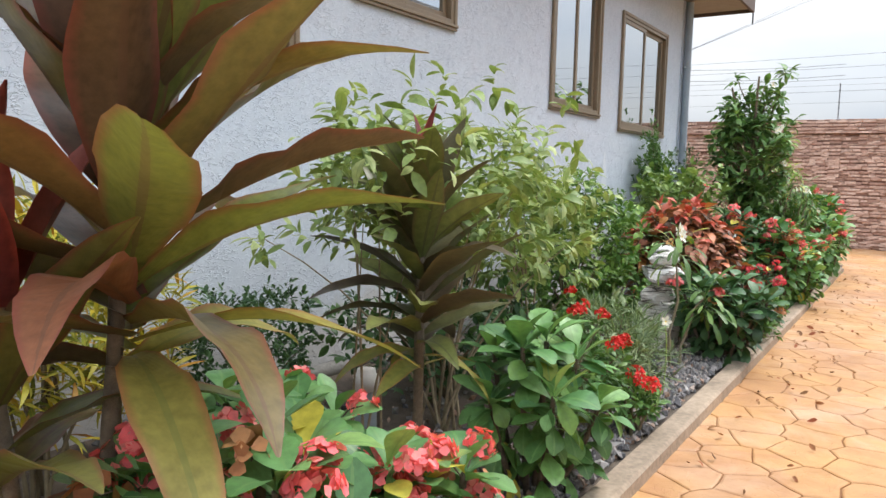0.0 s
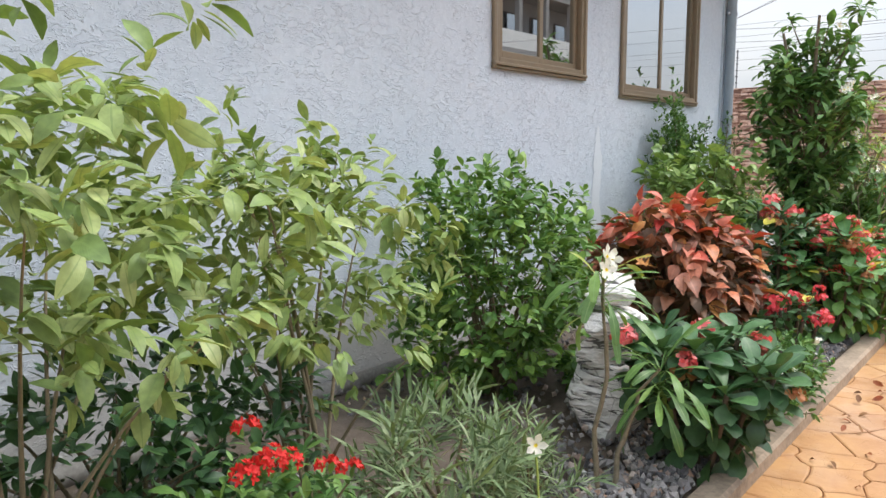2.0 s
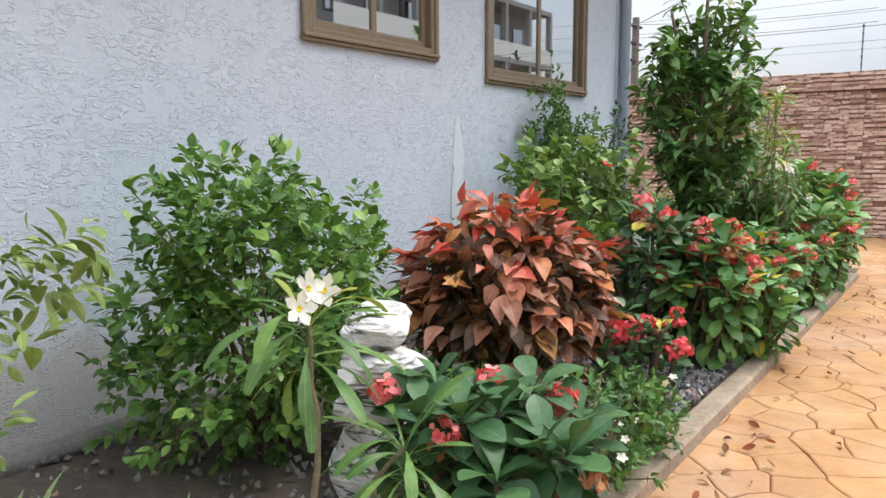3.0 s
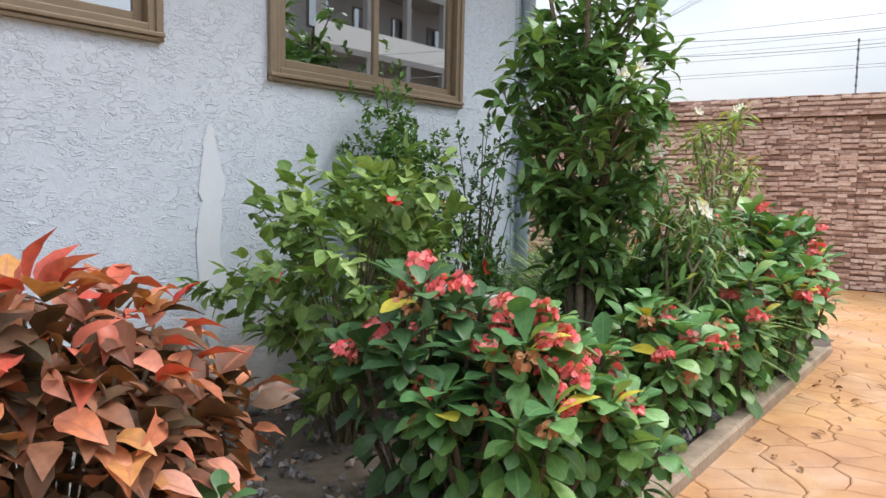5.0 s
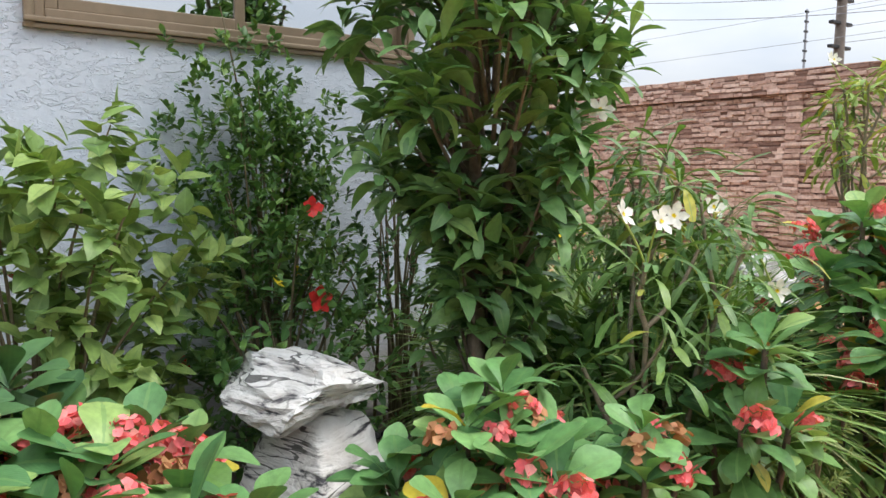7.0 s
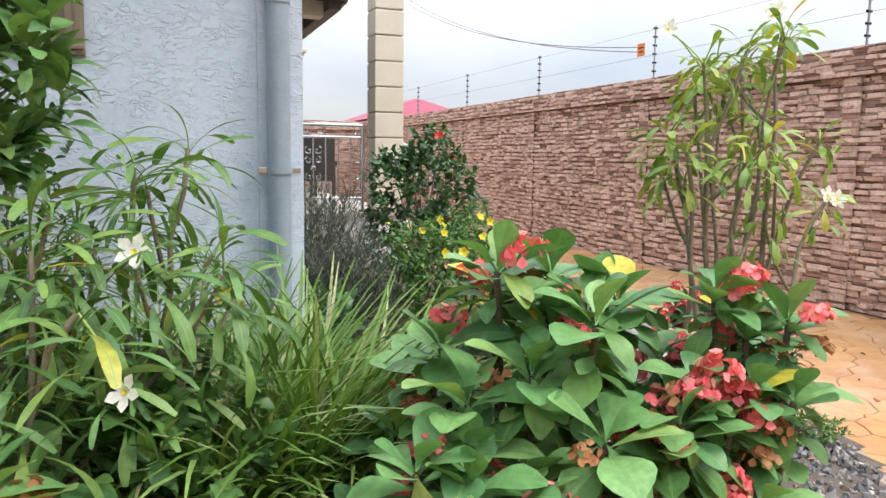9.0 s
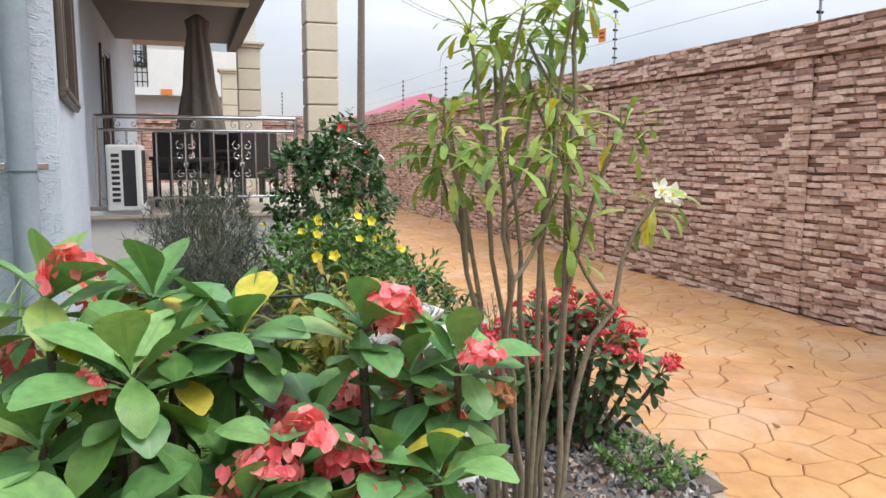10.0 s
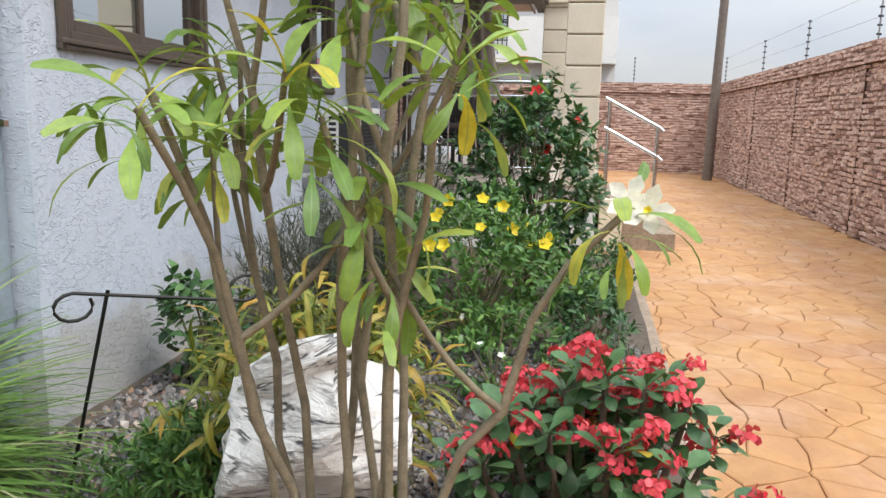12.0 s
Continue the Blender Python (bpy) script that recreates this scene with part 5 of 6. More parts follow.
def cordyline(x, y, heads, seed, label, pool0=None, tall=0.30, low=1.55):
    """Cordyline: bare ringed canes, each with a spiral of long strap leaves."""
    rng = np.random.default_rng(seed)
    ob = thing("cordyline", (x, y, 0.03), label, "plant", "cordylines in the bed")
    for (hx, hy, hz, n, s) in heads:
        line = arc((hx * 0.3, hy * 0.3, 0), (hx, hy, hz), (0, 0, 0), 9)
        part("cane", np_mesh("cane", *tube(line, np.linspace(0.024, 0.016, 9) * (1 + 0.08 * np.cos(np.arange(9) * 3.1)), 8), None, M_BARK), ob)
        for k in range(n):
            u = k / n
            a = k * 2.4 + rng.uniform(-0.2, 0.2)
            el = 1.35 - low * u ** 1.15 + rng.uniform(-0.12, 0.12)
            d = np.array([math.cos(a) * math.cos(el), math.sin(a) * math.cos(el), math.sin(el)])
            p = np.array([hx, hy, hz]) + np.array([0, 0, 0.06 - tall * u])
            pool = CORD_RED if k < (2 if hz > 1.1 else 6) else (CORD_OLD if u > 0.86 and rng.random() < 0.7 else (pool0 or CORD))
            part("leaf", pool[int(rng.integers(len(pool)))], ob, "", mat4(turn_to([d], rng, 0.2)[0], p, s * (0.64 + 0.52 * math.sin(math.pi * min(1, 0.14 + 0.74 * u))) * rng.uniform(0.85, 1.15)))
    return ob


SPOON = [np_mesh("leaf", *blade(7, w, "spoon", b, 0.16, tw), M_PUD) for w, b, tw in ((0.21, 1.3, 0.2), (0.18, 0.9, -0.3), (0.23, 1.9, 0.15))]
SPOON_N = [np_mesh("leaf", *blade(7, w, "spoon", b, 0.14, tw), M_PUD_D) for w, b, tw in ((0.15, 1.2, 0.15), (0.13, 0.8, -0.2), (0.17, 1.7, 0.1))]
STAR = petals(5, 1.0, 0.62, 0.25)
STAR_ME = np_mesh("flower", *STAR, M_WHITE)
EYE_ME = np_mesh("flower_eye", *petals(5, 0.2, 0.7, 0.5), M_GOLD)


def white_star(ob, p, size, d, rng):
    d = np.array(d, float)
    F = turn_to([np.cross(d, (0.3, 0.2, 0.9))])[0]
    Z = d / np.linalg.norm(d)
    X = np.cross(F[:, 1], Z)
    M = mat4(np.stack([X / np.linalg.norm(X), F[:, 1], Z], 1), p, size)
    fl = part("flower", STAR_ME, ob, "white five-petalled flower", M)
    part("flower_eye", EYE_ME, fl, "", Matrix.Translation((0, 0, 0.02)))


def spoon_tree(x, y, stems, whorl, leaf, seed, label, flowers=(), forks=False, n_leaf=13, cap=290, mass=0, narrow=False, thick=0.012):
    """Bridal-bouquet frangipani: upright grey stems ending in whorls of long spoon-shaped leaves."""
    rng = np.random.default_rng(seed)
    ob = thing("frangipani", (x, y, 0.03), label, "small tree", "frangipani in the bed")
    tips, count = [], 0
    for (bx, by, tx, ty, h) in stems:
        line = arc((bx, by, 0), (tx, ty, h), ((bx - tx) * 0.35, (by - ty) * 0.35, 0.1 * h), 9)
        line[1:-1] += rng.normal(0, 0.012, (7, 3))
        part("stem", np_mesh("stem", *tube(line, np.linspace(thick, thick * 0.6, 9) * (1 + 0.10 * rng.normal(0, 1, 9)), 8), None, M_FRANGI), ob)
        tips.append(line[-1])
        if forks:
            for j in (5, 6):
                if rng.random() < 0.7:
                    e = line[j] + np.array([rng.normal(0, 0.16), rng.normal(0, 0.16), rng.uniform(0.22, 0.45)])
                    part("stem", np_mesh("stem", *tube(arc(line[j], e, (0, 0, -0.08), 6), np.linspace(thick * 0.72, thick * 0.5, 6), 6), None, M_FRANGI), ob)
                    tips.append(e)
    for tip in tips:
        for k in range(n_leaf):
            if count >= cap:
                break
            u = k / n_leaf
            a = k * 2.4 + rng.uniform(-0.3, 0.3)
            el = 1.0 - 1.1 * u + rng.uniform(-0.25, 0.25)
            d = (math.cos(a) * math.cos(el), math.sin(a) * math.cos(el), math.sin(el))
            part("leaf", (SPOON_N if narrow else SPOON)[int(rng.integers(3))], ob, "", mat4(turn_to([d], rng, 0.2)[0], tip + np.array([0, 0, -whorl * u]), leaf * rng.uniform(0.75, 1.2)))
            count += 1
    if mass:
        heap = Heap()
        T = np.array(tips)
        pl, dr = [], []
        for k in range(mass):
            u = k / mass
            a = k * 2.4 + rng.uniform(0, 6.28, len(T))
            el = 0.9 - 1.2 * u + rng.normal(0, 0.25, len(T))
            dr.append(np.stack([np.cos(a) * np.cos(el), np.sin(a) * np.cos(el), np.sin(el)], 1))
            pl.append(T + rng.normal(0, 0.03, T.shape) + np.array([0, 0, -whorl * 1.6 * u]))
        heap.spread(blade(6, 0.14 if narrow else 0.19, "spoon", 1.5, 0.14, 0.2), turn_to(np.concatenate(dr), rng, 0.25), np.concatenate(pl), leaf * rng.uniform(0.5, 1.0, len(T) * mass))
        tagged(part("leaf_mass", heap.mesh("leaf_mass", M_PUD_J if narrow else M_PUD_T), ob), kind="stuff")
    for (fx, fy, fz, s) in flowers:
        white_star(ob, np.array([fx, fy, fz]), s, (0.75 + rng.normal(0, 0.25), -0.4 + rng.normal(0, 0.3), 0.35), rng)
        near = min(tips, key=lambda t: np.linalg.norm(t - np.array([fx, fy, fz])))
        part("flower_stalk", np_mesh("flower_stalk", *tube(arc(near, (fx - 0.01, fy, fz - 0.005), (0, 0, 0.03), 5), 0.0035, 5), None, M_BUD), ob)
    return ob


def boulder(name, x, y, z, size, seed, mat, label, rough=0.22, group="", turn=0, tip=0):
    bm = bmesh.new()
    bmesh.ops.create_icosphere(bm, subdivisions=4, radius=1)
    o = Vector((seed * 3.1, seed * 1.7, seed))
    cut = random.Random(seed)
    planes = [(Vector((cut.gauss(0, 1), cut.gauss(0, 1), cut.gauss(0, 1))).normalized(), cut.uniform(0.66, 0.92)) for _ in range(14)]
    for v in bm.verts:
        p = v.co.copy()
        k = max(abs(p.x), abs(p.y), abs(p.z))
        p = p.lerp(p / k * 0.9, 0.65)
        for n, lim in planes:
            over = p.dot(n) - lim
            if over > 0:
                p -= n * over
        p *= 1 + noise.noise(p * 1.6 + o) * rough * 0.5 + noise.noise(Vector((p.x * 3 + p.z, p.y * 3, p.z * 11 + p.x * 3)) + o) * rough * 0.28
        v.co = Vector((p.x * size[0], p.y * size[1], p.z * size[2])) * 1.12
    ob = new(name, bm_mesh(name, bm, mat, False))
    ob.data.polygons.foreach_set("use_smooth", np.full(len(ob.data.polygons), seed % 2 == 0))
    ob.matrix_basis = pose(x, y, z, tip, 0, turn)
    return tagged(ob, label, "rock", group)


def grass_clump(x, y, radius, height, n, seed, label, mat, name="lemongrass", width=0.02, z=0.04):
    rng = np.random.default_rng(seed)
    ob = thing(name, (x, y, z), label, "grass")
    for b, tw in ((1.6, 0.3), (2.3, -0.4), (3.0, 0.5), (1.0, 0.1)):
        m = n // 4
        a = rng.uniform(0, 6.28, m)
        el = rng.uniform(0.84, 1.52, m)
        d = np.stack([np.cos(a) * np.cos(el), np.sin(a) * np.cos(el), np.sin(el)], 1)
        r = radius * 0.35 * np.sqrt(rng.uniform(0, 1, m))
        p = np.stack([np.cos(a) * r, np.sin(a) * r, np.zeros(m)], 1)
        F, size = turn_to(d, rng, 0.2), height * rng.uniform(0.6, 1.12, m)
        form = blade(8, width * rng.uniform(0.8, 1.2), "grass", b, 0.2, tw)
        for side in range(2):
            pick = (a > math.pi) == bool(side)
            tuft = Heap()
            tuft.spread(form, F[pick], p[pick], size[pick])
            tagged(part("tuft", tuft.mesh("tuft", mat), ob), kind="stuff")
    return ob


# ---- planting, from the near end to the far corner ----
cordyline(-1.44, 1.37, [(0.10, 0.10, 1.42, 42, 0.70), (-0.06, -0.12, 0.98, 20, 0.50)], 3, "tall cordyline with broad bronze-green leaves edged in red", None, 0.60, 1.14)
cordyline(-1.52, 2.84, [(0.0, 0.0, 1.20, 46, 0.41)], 8, "dark bronze cordyline with arching strap leaves beside a leggy shrub", CORD2, 0.70, 1.12)
thorn_plant(-1.08, 1.55, 0.32, 0.80, 14, 2, 21, 0.138, yellow=0.05)
thorn_plant(-0.98, 2.02, 0.28, 0.66, 10, 2, 22, 0.132, yellow=0.10, label="low crown-of-thorns with yellowing leaves and pale pink flower heads")
thorn_plant(-1.42, 2.0, 0.30, 0.74, 10, 1, 23, 0.138)
shrub("croton", -2.62, 1.95, 0.36, 0.36, 0.35, 1.18, 130, 10, 0.14, ("strap", 0.14), M_CROTON, "yellow and green croton against the white wall", 31, 0.0, 0.6, 10)
shrub("croton", -2.75, 2.48, 0.18, 0.20, 0.2, 0.92, 50, 10, 0.13, ("strap", 0.14), M_CROTON, "low yellow croton with red-tinged leaves by the wall", 32, 0.0, 0.6, 10)
shrub("box_bush", -2.62, 3.0, 0.34, 0.36, 0.04, 0.76, 460, 8, 0.035, ("oval", 0.5), M_DEEP, "small-leaved dark green bush at the foot of the wall", 33, 0.0, 0.3, 20, 0.5)
thorn_plant(-1.20, 3.22, 0.26, 0.70, 9, 0, 24, 0.165, yellow=0.0, label="lush crown-of-thorns with large fresh green leaves, almost without flowers")
LS = "tall leggy shrub with pale drooping leaves on thin bare stems"
shrub("leggy_shrub", -1.9, 3.6, 0.72, 0.70, 0.72, 1.80, 205, 10, 0.092, ("oval", 0.40), M_LIGHT, LS, 41, -0.45, 0.7, 13, 0.25, M_TWIG, 0.04, 0.7, thin=0.006)
shrub("leggy_shrub", -1.70, 2.76, 0.34, 0.36, 1.05, 1.66, 40, 9, 0.09, ("oval", 0.40), M_LIGHT, "loose pale-leaved shrub reaching over a dark cordyline", 43, -0.45, 0.7, 5, 0.25, M_TWIG, 0.04, 0.7, thin=0.004)
shrub("leggy_shrub", -2.0, 4.7, 0.52, 0.52, 0.5, 1.55, 165, 9, 0.085, ("oval", 0.40), M_LIGHT, LS, 42, -0.45, 0.7, 11, 0.25, M_TWIG, 0.04, 0.7, thin=0.006)
shrub("under_shrub", -2.2, 4.05, 0.5, 0.7, 0.08, 0.78, 210, 8, 0.07, ("oval", 0.5), M_DEEP, "dark green leafy undergrowth below the leggy shrubs", 44)
RED_CORONA = petals(4, 1.0, 0.55, 0.35, "oval")


def ixora(x, y, r, h, n, heads, seed):
    ob, P, rng = shrub("ixora", x, y, r, r, 0.1, h, n, 8, 0.055, ("oval", 0.42), M_MID, "low ixora with clustered scarlet flowers", seed, 0.0, 0.4, 14)
    hs = []
    for k in range(2):
        g = np.random.default_rng(seed + k)
        hp = Heap()
        for _ in range(16):
            d = g.normal(0, 1, 3)
            d[2] = abs(d[2])
            d /= np.linalg.norm(d)
            F = turn_to([np.cross(d, g.normal(0, 1, 3))])[0]
            hp.spread(RED_CORONA, np.stack([np.cross(F[:, 1], d), F[:, 1], d], 1)[None], (d * 0.032)[None], [0.018])
        hs.append(hp.mesh("flower_head", M_RED))
    top = P[np.argsort(-(P[:, 2] + 0.5 * P[:, 0]))][:heads]
    for i, p in enumerate(top):
        part("flower_head", hs[i % 2], ob, "scarlet flower head", Matrix.Translation(Vector(p) + Vector((0.03, -0.02, 0.05))) @ Matrix.Scale(g.uniform(0.8, 1.3), 4))


ixora(-1.38, 4.02, 0.30, 0.68, 110, 11, 51)
ixora(-1.1, 4.12, 0.18, 0.30, 50, 5, 52)
shrub("silver_bush", -1.42, 4.70, 0.30, 0.34, 0.05, 0.60, 140, 12, 0.10, ("strap", 0.12), M_GREY, "feathery silver-green bush over the gravel", 53, 0.1, 0.4, 20)
shrub("silver_bush", -1.40, 5.18, 0.19, 0.19, 0.02, 0.38, 60, 12, 0.09, ("strap", 0.12), M_GREY, "feathery silver-green bush over the gravel", 54, 0.1, 0.4, 14)
shrub("hedge_shrub", -2.35, 6.3, 0.56, 0.62, 0.06, 1.28, 620, 9, 0.064, ("oval", 0.58), M_HEDGE, "dense upright shrub with pointed mid-green leaves", 55, -0.1, 0.5, 26, 0.35)
wf = thing("white_flower", (-1.14, 4.85, 0.04), "single white flower on a short stalk above gravel", "flower")
part("stalk", np_mesh("stalk", *tube(arc((0, 0, 0), (0.0, 0.0, 0.47), (0.03, 0, 0), 6), 0.004, 5), None, M_BUD), wf)
white_star(wf, np.array([0.0, 0.0, 0.48]), 0.04, (0.7, -0.6, 0.3), np.random.default_rng(1))
# stacked white stones
BR = "white stones in the bed"
boulder("bed_rock", -1.58, 6.18, 0.23, (0.17, 0.16, 0.20), 3, M_ROCK, "pale boulder at the foot of a stack of stones", 0.2, BR)
boulder("bed_rock", -1.57, 6.16, 0.49, (0.12, 0.12, 0.085), 9, M_ROCK, "small rounded white stone low in a stack", 0.2, BR)
boulder("bed_rock", -1.54, 6.17, 0.635, (0.165, 0.14, 0.065), 5, M_ROCK, "flat white stone balanced in the middle of a stack", 0.2, BR, 40)
boulder("bed_rock", -1.56, 6.16, 0.775, (0.125, 0.115, 0.07), 7, M_ROCK, "white stone on top of a stack", 0.2, BR, 80)
spoon_tree(-1.3, 5.58, [(0, 0, 0.0, 0.0, 0.90), (0.03, 0.06, 0.16, 0.2, 0.52)], 0.14, 0.27, 61, "young frangipani with narrow leaves and white flowers", [(0.02, -0.02, 0.99, 0.055), (0.0, 0.06, 0.97, 0.05), (0.05, -0.08, 0.95, 0.05)], False, 34, 290, 0, True)
thorn_plant(-1.08, 6.12, 0.36, 0.62, 14, 1, 25, 0.15, yellow=0.0, dark=True, label="broad-leaved crown-of-thorns with a few coral flower heads")
# copperleaf
rngc = np.random.default_rng(71)
cop = thing("copperleaf", (-1.74, 7.38, 0.04), "dense copperleaf with bronze, orange and pink leaves", "shrub")
COP = [np_mesh("leaf", *wavy(6, w, "ovate", b, 0.2, tw, 0.035, 2, b), M_COPPER) for w, b, tw in ((0.60, 0.7, 0.2), (0.52, 1.2, -0.3), (0.64, 0.4, 0.1), (0.48, 1.5, 0.4))]
COP_TOP = [np_mesh("leaf", *wavy(6, 0.46, "ovate", 0.7, 0.25, 0.2, 0.03, 2, 0), M_COPPER_TOP)]
wood, inner = Heap(), Heap()
ip, idr = [], []
for i in range(1500):
    d = rngc.normal(0, 1, 3)
    d /= np.linalg.norm(d)
    d[2] = abs(d[2]) if rngc.random() < 0.75 else d[2]
    r = 1 + 0.22 * noise.noise((d[0] * 2.2, d[1] * 2.2, d[2] * 2.2 + 4))
    p = np.array([d[0] * 0.48 * r, d[1] * 0.53 * r, 0.56 + d[2] * 0.52 * r])
    if d[2] < 0:
        p[2] = 0.55 + d[2] * 0.46 * r
    out = d * np.array([1, 1, 0.2]) + np.array([0, 0, -0.02]) + rngc.normal(0, 0.55, 3)
    if i < 285:
        young = d[2] > 0.45 and rngc.random() < 0.6
        pool = COP_TOP if young else COP
        if young:
            out = d * np.array([1, 1, 0.35]) + rngc.normal(0, 0.35, 3)
        part("leaf", pool[int(rngc.integers(len(pool)))], cop, "", mat4(turn_to([out], rngc, 0.3)[0], p, rngc.uniform(0.105, 0.165)))
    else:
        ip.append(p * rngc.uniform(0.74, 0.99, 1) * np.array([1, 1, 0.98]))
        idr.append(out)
    if i % 14 == 0:
        wood.add(*tube(arc((p[0] * 0.1, p[1] * 0.1, 0), p * 0.92, (0, 0, 0.1), 6), np.linspace(0.012, 0.004, 6), 5))
# inner leaves take the darkened colour that stands in for shade
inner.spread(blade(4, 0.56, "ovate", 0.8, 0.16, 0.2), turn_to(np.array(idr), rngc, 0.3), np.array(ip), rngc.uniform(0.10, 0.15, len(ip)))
tagged(part("inner_foliage", inner.mesh("inner_foliage", M_COPPER_IN), cop, "inner leaves in a darker, shaded brown"), kind="stuff")
tagged(part("branchwork", wood.mesh("branchwork", M_STEM), cop), kind="stuff")

WHITE5 = petals(5, 1.0, 0.75, 0.15)


def periwinkle(x, y, r, h, n, heads, seed):
    ob, P, rng = shrub("periwinkle", x, y, r, r * 1.2, 0.03, h, n, 8, 0.045, ("oval", 0.45), M_MID, "low periwinkle with small white flowers at the bed's edge", seed, 0.05, 0.4, 14)
    blossoms(ob, P, rng, heads, WHITE5, M_WHITE, 0.02, h * 0.45)


shrub("under_shrub", -1.62, 6.62, 0.36, 0.34, 0.05, 0.46, 190, 8, 0.06, ("oval", 0.5), M_MID, "low green groundcover at the foot of the copperleaf", 84)
periwinkle(-1.05, 6.85, 0.28, 0.46, 150, 14, 81)
periwinkle(-1.02, 7.25, 0.2, 0.38, 90, 7, 82)
thorn_plant(-1.15, 7.52, 0.22, 0.62, 9, 2, 26, 0.08, True, label="small-flowered crimson crown-of-thorns with thin leaves")
thorn_plant(-1.52, 8.8, 0.36, 0.98, 14, 3, 27, 0.144, dark=True)
thorn_plant(-1.2, 8.8, 0.38, 0.84, 17, 3, 28, 0.150, label="large crown-of-thorns with fresh leaves and many salmon-pink heads")
thorn_plant(-1.30, 9.2, 0.36, 0.78, 16, 3, 29, 0.156)
thorn_plant(-1.02, 9.2, 0.26, 0.52, 10, 3, 30, 0.144)
ob, P, rng = shrub("hibiscus", -2.35, 9.15, 0.52, 0.62, 0.25, 1.46, 190, 9, 0.10, ("heart", 0.62), M_HIB, "broad-leaved hibiscus with a few red flowers by the wall", 91, -0.3, 0.6, 40, 0.4, None, 0.04, 0.5)
blossoms(ob, P, rng, 4, petals(5, 1.0, 0.75, 0.3), M_RED, 0.055, 0.4)
ob, P, rng = shrub("yellow_bush", -2.5, 10.1, 0.48, 0.55, 0.1, 1.12, 300, 9, 0.055, ("oval", 0.5), M_MID, "small-leaved green bush dotted with yellow flowers", 92, 0.0, 0.4, 30)
blossoms(ob, P, rng, 3, petals(6, 1.0, 0.5, 0.3), M_GOLD, 0.035, 0.8)
blossoms(ob, P, rng, 2, petals(5, 1.0, 0.75, 0.3), M_RED, 0.055, 0.6, "red_flower", (1, -0.4, 0.2))
shrub("climbing_shrub", -2.88, 10.15, 0.20, 0.42, 0.4, 1.95, 760, 9, 0.042, ("oval", 0.55), M_MID, "fine-leaved shrub climbing the white wall", 93, 0.0, 0.3, 30, 0.2, None, 0.04, 0.8)
shrub("thin_shrub", -2.7, 10.75, 0.25, 0.28, 0.4, 1.75, 150, 9, 0.04, ("oval", 0.5), M_DEEP, "thin wispy dark shrub near the wall", 94, 0.0, 0.3, 26, 0.2, None, 0.04, 0.9)
boulder("bed_rock", -1.92, 9.88, 0.665, (0.29, 0.20, 0.10), 11, M_ROCK, "flat white stone lying on a darker boulder", 0.5, BR, 20)
boulder("bed_rock", -1.86, 9.92, 0.28, (0.27, 0.23, 0.29), 12, M_ROCK, "pale boulder carrying a flat white stone", 0.2, BR)
thorn_plant(-1.16, 10.14, 0.32, 0.72, 13, 2, 34, 0.150)
thorn_plant(-1.05, 10.55, 0.22, 0.6, 8, 2, 35, 0.132)

# tall dense frangipani: trunk, limbs and a deep crown
rngf = np.random.default_rng(101)
fr = thing("frangipani", (-1.82, 10.62, 0.03), "tall dense frangipani with dark hanging leaves and white flowers", "small tree", "frangipani in the bed")
for k in range(4):
    a = k * 1.7
    line = arc((0.05 * math.cos(a), 0.05 * math.sin(a), 0), (0.26 * math.cos(a), 0.28 * math.sin(a), 2.3 + 0.1 * k), (-0.1 * math.cos(a), -0.1 * math.sin(a), 0.3), 10)
    part("trunk", np_mesh("trunk", *tube(line, np.linspace(0.032, 0.012, 10), 8), None, M_BARK), fr)
crown, twig, pts = Heap(), Heap(), []
while len(pts) < 235:
    d = rngf.normal(0, 1, 3)
    d /= np.linalg.norm(d)
    r = rngf.uniform(0.35, 1) ** 0.5 * (1 + 0.75 * noise.noise((d[0] * 2.4, d[1] * 2.4, d[2] * 2.4 + 9)))
    z = 1.62 + d[2] * 1.0 * r
    wide = 0.25 + 0.23 * min(1, max(0, (z - 1.05) / 0.6))
    pts.append((d[0] * wide * r, d[1] * wide * r, z))
pts = np.array(pts)
for p in pts[::2]:
    twig.add(*tube(arc((p[0] * 0.3, p[1] * 0.3, p[2] - 0.35), p, (0, 0, -0.05), 6), np.linspace(0.010, 0.004, 6), 5))
pl, dr = [], []
for k in range(12):
    u = k / 12
    a = k * 2.4 + rngf.uniform(0, 6.28, len(pts))
    el = 1.05 - 1.25 * u + rngf.normal(0, 0.2, len(pts))
    dr.append(np.stack([np.cos(a) * np.cos(el), np.sin(a) * np.cos(el), np.sin(el)], 1))
    pl.append(pts + np.array([0, 0, -0.09 * u]))
pl, dr = np.concatenate(pl), np.concatenate(dr)
for i in range(3):
    crown.spread(blade(6, (0.30, 0.44, 0.36)[i], ("spoon", "ovate", "oval")[i], (1.1, 0.8, 1.5)[i], 0.14, (0.15, -0.2, 0.1)[i]), turn_to(dr[i::3], rngf, 0.25), pl[i::3], 0.155 * rngf.uniform(0.7, 1.25, len(pl[i::3])))
part("crown", crown.mesh("crown", M_PUD_J), fr)
tagged(part("branchwork", twig.mesh("branchwork", M_BARK), fr), kind="stuff")
for (px, py, pz) in ((0.36, -0.26, 1.95), (0.39, -0.20, 1.98), (0.34, -0.31, 1.93), (0.38, 0.16, 1.55), (0.34, 0.22, 1.75), (0.24, -0.16, 2.5)):
    white_star(fr, np.array([px, py, pz]), 0.05, (0.8, -0.5, 0.3), rngf)

